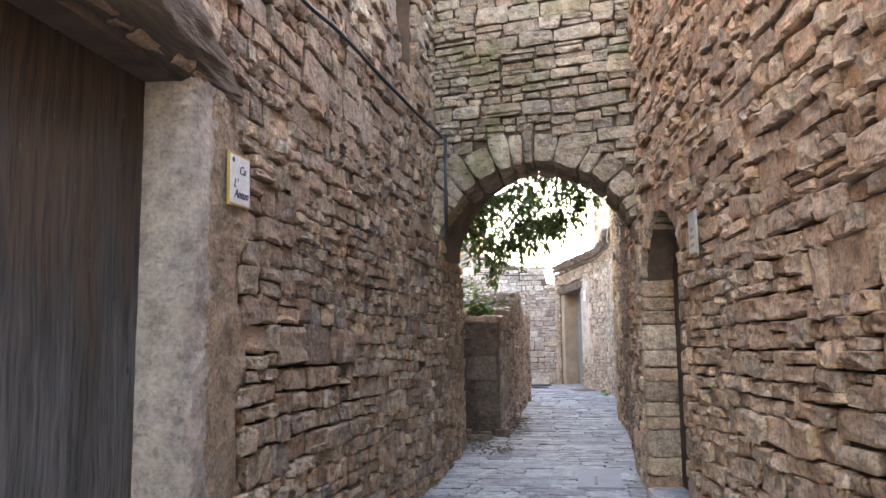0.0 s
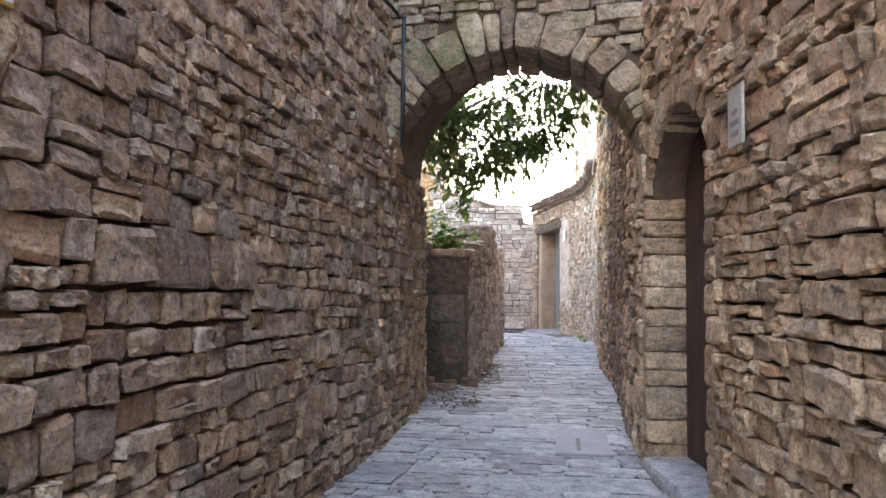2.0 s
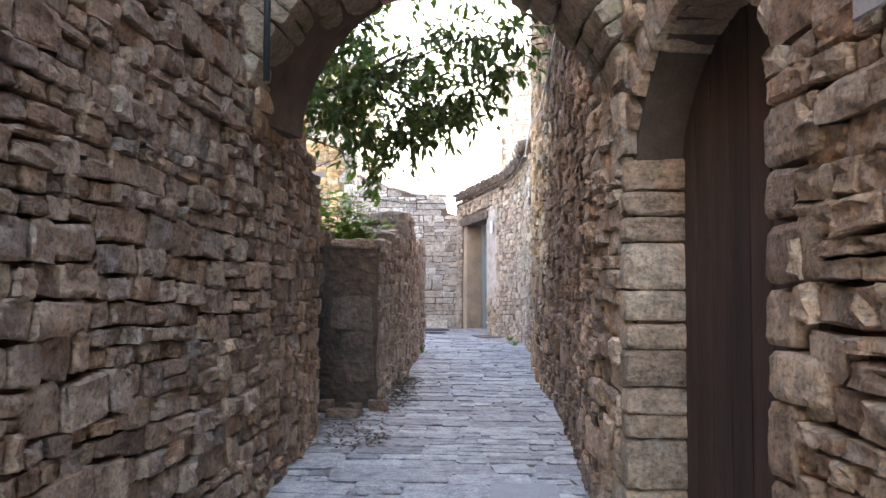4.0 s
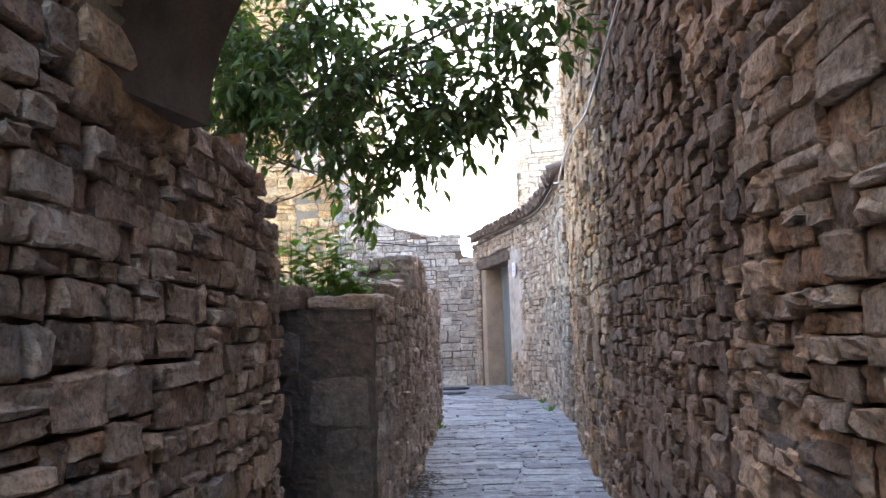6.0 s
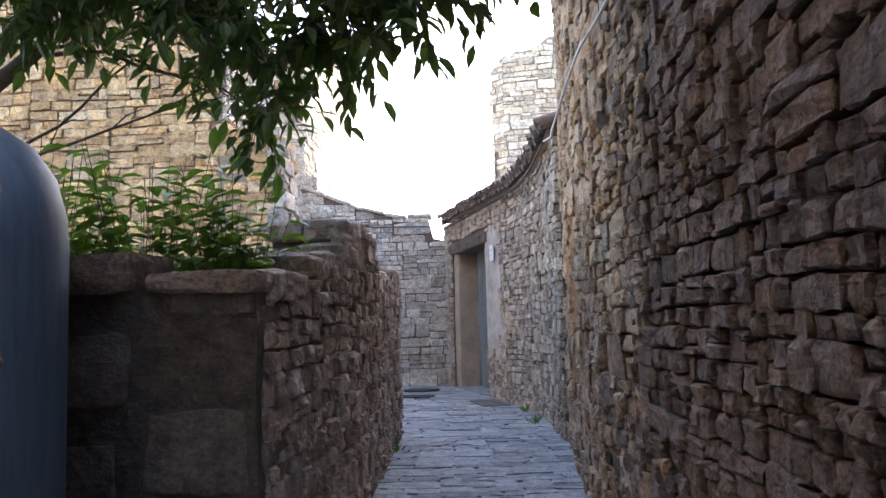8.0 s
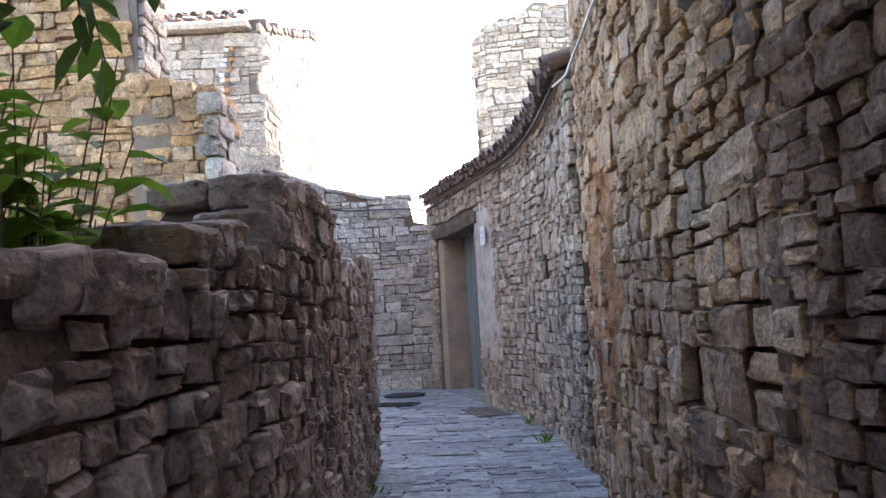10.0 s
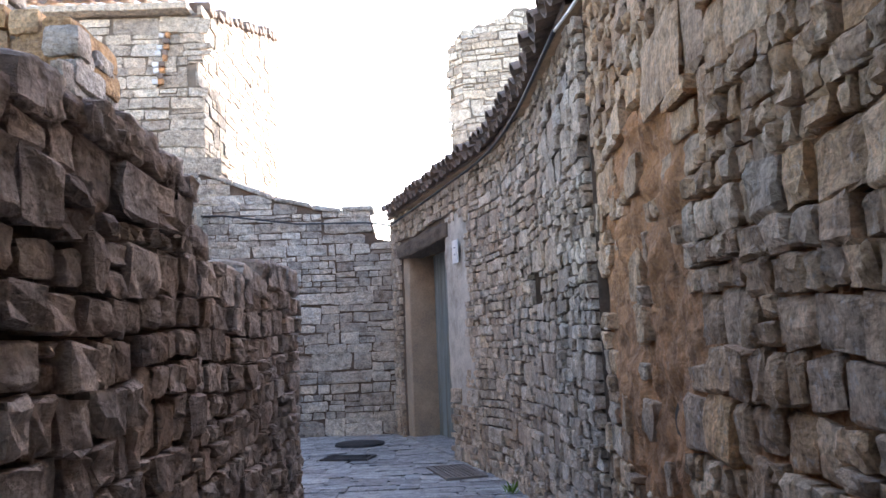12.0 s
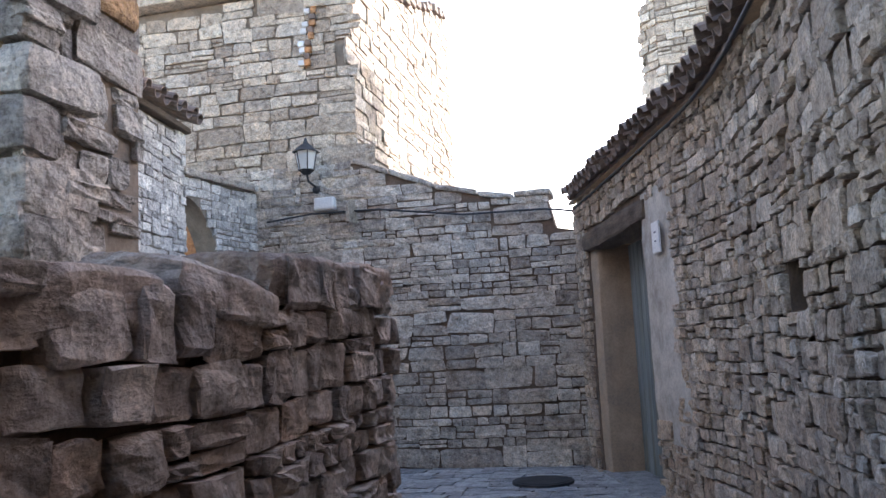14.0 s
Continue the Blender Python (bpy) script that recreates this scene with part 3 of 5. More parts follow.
ARCH_T = 0.72
ARCH_LINE = Line([(-1.3, arch_y(-1.3)), (1.3, arch_y(1.3))], side=1)
ARCH_MID = 0.01
ARCH_HALF, ARCH_RISE, ARCH_SPRING = 1.0, 0.88, 2.0
ARCH_TOP = 5.2


def arch_z(x):
    u = (x - ARCH_MID) / ARCH_HALF
    return ARCH_SPRING + ARCH_RISE * max(0.0, 1 - abs(u) ** 2.0) ** 0.6


def arch_spans(s):
    x = ARCH_LINE.at(s)[0][0]
    if abs(x - ARCH_MID) < ARCH_HALF:
        return [(arch_z(x) + 0.05, ARCH_TOP)]
    return [(2.0, ARCH_TOP)]


arch_wall = thing("wall_arch", "stone wall with a round arch spanning the lane", "wall", kind="structure")
arch_breaks = [(ARCH_MID - ARCH_HALF * math.cos(t) + 1.3) / 2.6 * ARCH_LINE.length for t in np.linspace(0.01, math.pi - 0.01, 40)]
core(arch_wall, ARCH_LINE, arch_spans, ARCH_T, M_MORTAR, step=0.06, breaks=arch_breaks)
rng_v = np.random.default_rng(31)
cells = lay_out(rng_v, 0, ARCH_LINE.length, 2.0, ARCH_TOP, band=(0.4, 0.6), panel=(0.8, 1.6), high=(0.07, 0.15), long=(1.4, 3.2))
masonry(arch_wall, ARCH_LINE, cells, lambda s, z: z > arch_z(ARCH_LINE.at(s)[0][0]) + 0.30 and abs(ARCH_LINE.at(s)[0][0]) < 1.05,
        31, M_STONE_ARCH, depth=(0.03, 0.08), gap=0.016, near=(1.3, 3.2), count=260)
n_v = 21
cuts_v = np.cumsum(np.concatenate([[0], rng_v.uniform(0.5, 1.7, n_v)]))
cuts_v = cuts_v / cuts_v[-1] * math.pi
for k in range(n_v):
    th = (cuts_v[k] + cuts_v[k + 1]) / 2
    u = math.cos(th)
    x = ARCH_MID - ARCH_HALF * u
    z = ARCH_SPRING + ARCH_RISE * (1 - u * u) ** 0.6
    tx, tz = ARCH_HALF * math.sin(th), ARCH_RISE * 1.2 * u * max(1 - u * u, 0.02) ** 0.1
    ln = math.hypot(tx, tz)
    tx, tz = tx / ln, tz / ln
    fx, fz = -tz, tx
    ang = math.atan2(-fx, fz)
    wid = (cuts_v[k + 1] - cuts_v[k]) * ln * rng_v.uniform(0.88, 0.97)
    hgt = rng_v.uniform(0.2, 0.42)
    for q, (y0, y1) in enumerate(((-0.05, 0.36), (0.37, ARCH_T + 0.02))):
        bm = rough_block((-wid / 2, y0 - rng_v.uniform(0, 0.03), -0.035), (wid / 2, y1, hgt), k * 3 + q, 0.018, 4,
                         Matrix.Translation((x, arch_y(x), z)) @ Matrix.Rotation(-ang, 4, "Y"), 1.05)
        part("voussoir", bm, M_STONE_ARCH, arch_wall)
for x0, x1 in ((-1.25, -0.93), (0.98, 1.2)):
    for k, (z0, z1) in enumerate(((1.93, 2.06), (2.065, 2.2))):
        for j, (y0, y1) in enumerate(((-0.02, 0.3), (0.31, 0.55), (0.56, ARCH_T + 0.03))):
            bm = rough_block((x0, arch_y(x0) + y0, z0), (x1 + 0.02 * k * (1 if x0 < 0 else 0), arch_y(x0) + y1, z1), 77 + k * 3 + j, 0.015, 4)
            part("springer", bm, M_STONE_BEND, arch_wall)

# ---- arched side door in the right wall ----
def niche_place(s, out, z):
    q, t, n = R_LINE.at(s)
    return Vector((q[0] + n[0] * out, q[1] + n[1] * out, z))


def stone_piece(owner, s, out0, out1, z0, z1, w, seed, material, name="stone", roll=0.0):
    """A dressed block set into the right wall."""
    q, t, n = R_LINE.at(s)
    m = Matrix(((t[0], n[0], 0, q[0]), (t[1], n[1], 0, q[1]), (0, 0, 1, 0), (0, 0, 0, 1)))
    zc = (z0 + z1) / 2
    bm = rough_block((-w / 2, out0, z0 - zc), (w / 2, out1, z1 - zc), seed, 0.010, 5, m @ Matrix.Translation((0, 0, zc)) @ Matrix.Rotation(roll, 4, "Y"))
    bmesh.ops.recalc_face_normals(bm, faces=list(bm.faces))
    return part(name, bm, material, owner)


rng_n = np.random.default_rng(41)
for s_edge, sgn in ((NICHE[0], -1), (NICHE[1], 1)):
    z = -0.25
    k = 0
    while z < NICHE_SPRING:
        h = rng_n.uniform(0.10, 0.24)
        w = rng_n.uniform(0.14, 0.2) if sgn > 0 else 0.18 + 0.14 * (k % 2)
        stone_piece(wall_right, s_edge + sgn * (w / 2 - 0.025), -0.40, 0.055 if sgn > 0 else 0.07, z, min(z + h, NICHE_SPRING + 0.05) - 0.003, w, k + 50, M_STONE_R)
        z += h
        k += 1
for k in range(13):
    u = -1 + 2 * (k + 0.5) / 13
    s = (NICHE[0] + NICHE[1]) / 2 + u * 0.985 * (NICHE[1] - NICHE[0]) / 2
    z = niche_top(s)
    ang = math.atan2(u * 1.25, 1.0)
    stone_piece(wall_right, s + 0.1 * u, -0.40, 0.05, z - 0.01, z + 0.24, 0.125, k + 90, M_STONE_R, "voussoir", ang)

for k, (z0, z1) in enumerate(((-0.1, 0.85), (0.853, 1.7))):
    stone_piece(wall_right, NICHE[1] - 0.03, -0.40, -0.23, z0, z1, 0.05, k + 130, M_REVEAL, "reveal")
door_side = thing("door_1", "dark brown plank door closed in a stone arch", "door", kind="structure")
for k in range(8):
    a = NICHE[0] + (NICHE[1] - NICHE[0]) * k / 8
    b = NICHE[0] + (NICHE[1] - NICHE[0]) * (k + 1) / 8
    q, t, n = R_LINE.at((a + b) / 2)
    m = Matrix(((t[0], n[0], 0, q[0]), (t[1], n[1], 0, q[1]), (0, 0, 1, 0), (0, 0, 0, 1)))
    bm = bmesh.new()
    box(bm, (-(b - a) / 2 + 0.003, -0.26, -0.12), ((b - a) / 2 - 0.003, -0.215, 2.2), m, 0.004)
    part("plank", bm, M_WOOD_BROWN, door_side)
q, t, n = R_LINE.at((NICHE[0] + NICHE[1]) / 2)
m = Matrix(((t[0], n[0], 0, q[0]), (t[1], n[1], 0, q[1]), (0, 0, 1, 0), (0, 0, 0, 1)))
bm = rough_block((-0.72, -0.4, -0.3), (0.72, 0.10, -0.11), 5, 0.01, 4, m)
bmesh.ops.recalc_face_normals(bm, faces=list(bm.faces))
tagged(part("door_step", bm, M_PAVE), "worn grey stone step under an arched door", "step", kind="structure")

# ---- low garden wall and its rendered pier ----
def g_top(s):
    y = G_LINE.at(s)[0][1]
    return float(np.interp(y, [8.4, 9.3, 9.5, 9.9, 10.08, 10.3, 10.65, 11.2, 11.6, 12.25, 12.31, 12.55, 12.65, 13.1, 14.4, 14.62, 14.7, 14.8],
                           [1.52, 1.56, 1.68, 1.70, 1.58, 1.72, 2.0, 2.08, 2.10, 2.09, 1.87, 1.86, 1.76, 1.80, 1.92, 1.91, 1.76, 1.74])) + top_noise(s, 9, 0.018, 2.2)


wall_garden = thing("wall_garden", "low ruined rubble garden wall with a broken top", "wall", kind="structure")
core(wall_garden, G_LINE, lambda s: [(-0.5, g_top(s) - 0.08)], 0.5, M_MORTAR, step=0.15)
rng_g = np.random.default_rng(51)
cells = lay_out(rng_g, 0, G_LINE.length, -0.4, 2.3, high=(0.07, 0.17), long=(0.7, 1.9))
masonry(wall_garden, G_LINE, cells, lambda s, z: z < g_top(s) - 0.03 and z > floor_z(G_LINE.at(s)[0][1]) - 0.06, 51, M_STONE_GARDEN,
        depth=(0.05, 0.095), gap=0.010, near=(4.0, 1.2), count=300)
s = 0.05
k = 0
while s < G_LINE.length - 0.12:
    w = rng_g.uniform(0.2, 0.36) if s < 3.85 else rng_g.uniform(0.5, 0.8)
    w = min(w, G_LINE.length - s)
    q, t, n = G_LINE.at(s + w / 2)
    z = g_top(s + w / 2)
    for lo, hi in ((-0.28, 0.07), (-0.55, -0.30)):
        h = rng_g.uniform(0.11, 0.15)
        m = Matrix(((t[0], n[0], 0, q[0]), (t[1], n[1], 0, q[1]), (0, 0, 1, z - 0.10), (0, 0, 0, 1))) @ Matrix.Rotation(rng_g.normal(0, 0.06), 4, "Y")
        bm = rough_block((-w / 2 + 0.008, lo, 0), (w / 2 - 0.008, hi + rng_g.uniform(-0.04, 0.02), h), k + 200, 0.028, 6, m)
        bmesh.ops.recalc_face_normals(bm, faces=list(bm.faces))
        part("cap_stone", bm, M_STONE_GARDEN, wall_garden)
        k += 1
    s += w

pier = thing("wall_pier", "cement-rendered end of a garden wall, coloured dark as in shade", "wall", kind="structure")
# coat facing the lane, its shade carried by the dark M_PIER colour
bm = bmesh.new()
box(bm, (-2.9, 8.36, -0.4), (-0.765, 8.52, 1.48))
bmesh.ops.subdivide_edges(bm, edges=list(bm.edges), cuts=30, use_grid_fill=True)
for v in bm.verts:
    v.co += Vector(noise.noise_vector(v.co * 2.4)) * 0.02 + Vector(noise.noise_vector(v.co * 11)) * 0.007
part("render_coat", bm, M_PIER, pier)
bm = bmesh.new()
box(bm, (-2.9, 8.51, -0.4), (-0.86, 8.86, 1.46))
part("core", bm, M_MORTAR, pier)
# patches a little paler than the shade-darkened coat
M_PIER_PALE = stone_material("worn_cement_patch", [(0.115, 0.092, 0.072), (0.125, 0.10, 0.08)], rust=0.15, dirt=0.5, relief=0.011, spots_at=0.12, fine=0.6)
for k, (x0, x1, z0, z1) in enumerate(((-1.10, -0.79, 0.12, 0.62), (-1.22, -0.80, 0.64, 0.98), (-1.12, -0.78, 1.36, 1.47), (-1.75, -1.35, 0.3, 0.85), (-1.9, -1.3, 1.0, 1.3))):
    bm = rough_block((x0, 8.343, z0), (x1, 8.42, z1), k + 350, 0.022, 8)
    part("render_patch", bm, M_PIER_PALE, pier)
x = -0.745
k = 0
while x > -2.7:
    w = rng_g.uniform(0.25, 0.6)
    bm = rough_block((x - w + 0.01, 8.30 + rng_g.uniform(0, 0.05), 1.46), (x, 8.8, 1.53 + 0.11 * min(1.0, (-0.745 - x) * 1.6) + rng_g.uniform(-0.02, 0.04)), k + 300, 0.022, 3)
    part("cap_stone", bm, M_STONE_SHADED, pier)
    x -= w
    k += 1
z = -0.25
k = 0
while z < 1.38:
    h = rng_g.uniform(0.07, 0.2)
    w = rng_g.uniform(0.02, 0.05)
    bm = rough_block((-0.80 - w, 8.42 + rng_g.uniform(0, 0.03), z), (-0.745 + rng_g.uniform(-0.02, 0.02), 8.75, min(z + h, 1.42) - 0.008), k + 400, 0.018, 2)
    part("stone", bm, M_STONE_SHADED, pier)
    z += h
    k += 1

# ---- barn at the bend: curved wall, doorway, eave ----
D_TOP = 3.42
BARN = (D_LINE.s_of_y(19.5), D_LINE.s_of_y(21.88), 0.0, 2.78)
wall_barn = thing("wall_barn", "curved grey rubble barn wall under a tiled eave", "wall", kind="structure")
NOOK = (D_LINE.s_of_y(15.9), D_LINE.s_of_y(16.3), 1.72, 2.02)


def d_spans(s):
    if BARN[0] < s < BARN[1]:
        return [(BARN[3], D_TOP)]
    if NOOK[0] < s < NOOK[1]:
        return [(-0.5, NOOK[2]), (NOOK[3], D_TOP)]
    return [(-0.5, D_TOP)]


core(wall_barn, D_LINE, d_spans, 0.55, M_MORTAR, breaks=[*BARN[:2], *NOOK[:2]])
bm = bmesh.new()
q, t, n = D_LINE.at((NOOK[0] + NOOK[1]) / 2)
box(bm, (-0.35, -0.30, NOOK[2] - 0.1), (0.35, -0.14, NOOK[3] + 0.1), Matrix(((t[0], n[0], 0, q[0]), (t[1], n[1], 0, q[1]), (0, 0, 1, 0), (0, 0, 0, 1))))
part("nook_back", bm, M_MORTAR, wall_barn)
rng_d = np.random.default_rng(61)
cells = lay_out(rng_d, 0, D_LINE.length, -0.4, D_TOP, high=(0.06, 0.15), long=(0.8, 2.2))
S_PLAIN = D_LINE.s_of_y(18.75)


def d_keep(s, z):
    y = D_LINE.at(s)[0][1]
    if z < floor_z(y) - 0.05 or z > D_TOP:
        return False
    if BARN[0] - 0.05 < s < BARN[1] + 0.05 and z < 3.02:
        return False
    if s > S_PLAIN + 0.25 * noise.noise((z * 1.7, 3, 3)) and s < BARN[0] and z > 0.9 + 0.5 * noise.noise((s * 2, 1, 9)) and z < 2.95:
        return False
    return True


masonry(wall_barn, D_LINE, cells, d_keep, 61, M_STONE_BARN, depth=(0.03, 0.07), gap=0.012, near=(2.5, 1.5), count=300, holes=[BARN, NOOK])


def on_line(line, s, out=0.0, z=0.0):
    q, t, n = line.at(s)
    return Matrix(((t[0], n[0], 0, q[0] + n[0] * out), (t[1], n[1], 0, q[1] + n[1] * out), (0, 0, 1, z), (0, 0, 0, 1)))


def set_piece(owner, line, s, lo, hi, seed, material, name, rough=0.012, cuts=3, shear=0.0):
    m = on_line(line, s) @ Matrix(((1, 0, 0, 0), (0, 1, 0, 0), (shear, 0, 1, 0), (0, 0, 0, 1)))
    bm = rough_block(lo, hi, seed, rough, cuts, m)
    bmesh.ops.recalc_face_normals(bm, faces=list(bm.faces))
    return part(name, bm, material, owner)


# plaster round the barn door, lintel and reveal
bm = bmesh.new()
ss = np.linspace(S_PLAIN - 0.25, BARN[0], 18)
zs = np.linspace(0.0, 2.98, 30)
grid = []
for s in ss:
    q, t, n = D_LINE.at(s)
    col = []
    for z in zs:
        o = 0.035 + 0.02 * noise.noise((s * 3, z * 3, 1)) - (0.05 if s == ss[0] else 0) - (0.06 * max(0, 0.9 - z))
        col.append(bm.verts.new((q[0] + n[0] * o, q[1] + n[1] * o, z)))
    grid.append(col)
for a, b in zip(grid, grid[1:]):
    for k in range(len(zs) - 1):
        bm.faces.new((a[k], a[k + 1], b[k + 1], b[k]))
M_PLASTER_BARN = plain_material("barn_lime_plaster", (0.45, 0.41, 0.35), 0.92, vary=0.3, scale=4.5, grain=35, relief=0.008, second=(0.28, 0.24, 0.20))
part("plaster", bm, M_PLASTER_BARN, wall_barn, smooth=True)
mid = (BARN[0] + BARN[1]) / 2
L = BARN[1] - BARN[0]
set_piece(wall_barn, D_LINE, mid, (-L / 2 - 0.12, -0.3, 2.72), (L / 2 + 0.1, 0.06, 2.95), 7, M_WOOD_BEAM, "lintel", 0.02, 5)
qb, tb, nb = D_LINE.at(BARN[1] - 0.01)
jamb = Line([(qb[0] - nb[0] * 0.02, qb[1] - nb[1] * 0.02), (qb[0] - nb[0] * 0.55, qb[1] - nb[1] * 0.55 + 0.05)], side=1)
bm = rough_block((0, -0.04, -0.1), (0.6, 0.25, 2.8), 3, 0.012, 8, on_line(jamb, 0))
bmesh.ops.recalc_face_normals(bm, faces=list(bm.faces))
part("reveal", bm, M_REVEAL, wall_barn, "ochre rendered door reveal")
door_barn = thing("door_2", "blue-grey weathered plank barn door, closed", "door", kind="structure")
n_p = 16
for k in range(n_p):
    a = BARN[0] - 0.1 + (L + 0.15) * k / n_p
    w = (L + 0.15) / n_p
    bm = bmesh.new()
    box(bm, (-w / 2 + 0.004, -0.50, 0.03), (w / 2 - 0.004, -0.45, 2.76), on_line(D_LINE, a + w / 2), 0.005)
    bmesh.ops.recalc_face_normals(bm, faces=list(bm.faces))
    part("plank", bm, M_WOOD_BLUE, door_barn)
set_piece(None, D_LINE, mid, (-L / 2, -0.55, -0.1), (L / 2, 0.02, 0.035), 13, M_PAVE, "door_step", 0.008, 4)
tagged(bpy.data.objects["door_step.001"], "long grey stone threshold of the barn door", "step", kind="structure")


# tiled eave
def roof_tile(length=0.42, r0=0.085, r1=0.07, up=True):
    co, faces = [], []
    n = 7
    for j, (y, r) in enumerate(((0, r0), (length, r1))):
        for t in (r, r - 0.014):
            for k in range(n):
                a = math.pi * k / (n - 1)
                co.append((t * math.cos(a), y, t * math.sin(a) * (1 if up else -1)))
    for k in range(n - 1):
        faces.append((k, k + 1, 2 * n + k + 1, 2 * n + k))
        faces.append((n + k, 3 * n + k, 3 * n + k + 1, n + k + 1))
        faces.append((k, n + k, n + k + 1, k + 1))
        faces.append((2 * n + k, 2 * n + k + 1, 3 * n + k + 1, 3 * n + k))
    for k in (0, n - 1):
        faces.append((k, 2 * n + k, 3 * n + k, n + k))
    me = bpy.data.meshes.new("roof_tile")
    me.from_pydata(co, [], faces)
    me.materials.append(M_TILE)
    return me


TILE_UP, TILE_DOWN = roof_tile(), roof_tile(up=False)
rng_t = np.random.default_rng(71)


def eave(owner, line, s0, s1, z, reach=0.22, rows=2, slope=0.32, pitch=0.2):
    """Overlapping clay tiles along a wall head, with a board under them."""
    s = s0
    while s < s1:
        q, t, n = line.at(s)
        for r in range(rows):
            for me, ds, dz in ((TILE_DOWN, 0.0, 0.05), (TILE_UP, pitch / 2, 0.07)):
                q, t, n = line.at(min(s + ds, s1))
                out = reach - r * 0.34 + rng_t.uniform(-0.03, 0.03)
                up = Vector((-n[0], -n[1], slope)).normalized()
                T = Vector((t[0], t[1], rng_t.normal(0, 0.04))).normalized()
                W = T.cross(up).normalized()
                if W.z < 0:
                    T, W = -T, -W
                o = Vector((q[0] + n[0] * out, q[1] + n[1] * out, z + dz + r * 0.34 * slope + r * 0.015 + rng_t.uniform(-0.012, 0.012)))
                ob = new("roof_tile", me)
                ob.parent = owner
                ob.matrix_basis = Matrix(((T.x, up.x, W.x, o.x), (T.y, up.y, W.y, o.y), (T.z, up.z, W.z, o.z), (0, 0, 0, 1)))
        s += pitch


roof_barn = thing("roof_barn", "clay-tiled barn roof with an uneven eave", "roof", kind="structure")
eave(roof_barn, D_LINE, 0.0, D_LINE.length - 0.3, D_TOP + 0.03)
co, faces = [], []
for i, s in enumerate(np.linspace(0, D_LINE.length, 30)):
    q, t, n = D_LINE.at(s)
    for out, z in ((0.10, D_TOP + 0.045), (-3.2, D_TOP + 1.05), (-3.2, D_TOP + 0.95), (0.10, D_TOP)):
        co.append((q[0] + n[0] * out, q[1] + n[1] * out, z))
for i in range(29):
    for k in range(4):
        faces.append((i * 4 + k, (i + 1) * 4 + k, (i + 1) * 4 + (k + 1) % 4, i * 4 + (k + 1) % 4))
me = bpy.data.meshes.new("roof_deck")
me.from_pydata(co, [], faces)
link_mesh("roof_deck", me, M_TILE, roof_barn)

# ---- back wall of the small yard ----
def b_top(s):
    x = B_LINE.at(s)[0][0]
    return float(np.interp(x, [-7.5, -3.6, -2.4, -1.5, -0.76, -0.75, -0.3], [4.4, 4.35, 3.85, 3.62, 3.62, 3.15, 3.05])) + top_noise(s, 2, 0.02)


wall_back = thing("wall_back", "grey coursed stone yard wall with a sloping top", "wall", kind="structure")
core(wall_back, B_LINE, lambda s: [(-0.5, b_top(s))], 0.5, M_MORTAR, breaks=[B_LINE.length - 0.40])
rng_b = np.random.default_rng(81)
cells = lay_out(rng_b, 2.0, B_LINE.length, 0.0, 4.5, band=(0.5, 0.9), panel=(1.2, 2.6), high=(0.10, 0.22), long=(1.2, 3.4))
masonry(wall_back, B_LINE, cells, lambda s, z: z < b_top(s) - 0.04, 81, M_STONE_GREY, depth=(0.015, 0.045), gap=0.014, near=(5.8, 1.8), count=300, wave=0.012)
s = 3.9
while s < B_LINE.length - 0.45:
    w = rng_b.uniform(0.35, 0.8)
    w = min(w, B_LINE.length - 0.42 - s)
    if w < 0.1:
        break
    set_piece(wall_back, B_LINE, s + w / 2, (-w / 2 + 0.006, -0.5, b_top(s + w / 2) - 0.01), (w / 2 - 0.006, 0.07, b_top(s + w / 2) + 0.07), int(s * 9), M_STONE_GREY, "cap_stone", 0.012, 2, (b_top(s + w) - b_top(s)) / w)
    s += w

# ---- tall house beyond the yard ----
H_LINE = Line([(-11.0, 22.45), (-3.6, 22.45), (-3.58, 29.3)], side=1)
house = thing("house", "tall pale ashlar stone house with a tiled roof edge", "house")
S_CORNER = 7.4
H_TOP = 7.15


def h_top(s):
    if s < S_CORNER + 0.02:
        return H_TOP
    return float(np.interp(s - S_CORNER, [0, 7], [7.2, 9.4])) + top_noise(s, 6, 0.05)


core(house, H_LINE, lambda s: [(0, h_top(s) - 0.1)], 0.5, M_MORTAR_PALE, breaks=[S_CORNER], name="wall")
rng_h = np.random.default_rng(91)
cells = lay_out(rng_h, 3.0, H_LINE.length, 1.2, 9.5, band=(0.7, 1.1), panel=(1.5, 3.2), high=(0.15, 0.27), long=(1.3, 3.0))
masonry(house, H_LINE, cells, lambda s, z: z < h_top(s) - 0.1 and (s > S_CORNER or z > 1.5) and (s < S_CORNER or z > 2.8), 91, M_STONE_PALE,
        depth=(0.02, 0.05), gap=0.018, near=(6.3, 5.0), count=300, wave=0.012)
ROOF_LINE = Line([(-11.0, 22.42), (-3.75, 22.42)], side=1)
set_piece(house, ROOF_LINE, 3.6, (-3.7, -0.4, H_TOP - 0.06), (3.65, 0.22, H_TOP + 0.07), 4, M_STONE_PALE, "cornice", 0.01, 6)
eave(house, ROOF_LINE, 2.5, 7.2, H_TOP + 0.10, 0.30, 2, pitch=0.3)
rng_sc = np.random.default_rng(95)
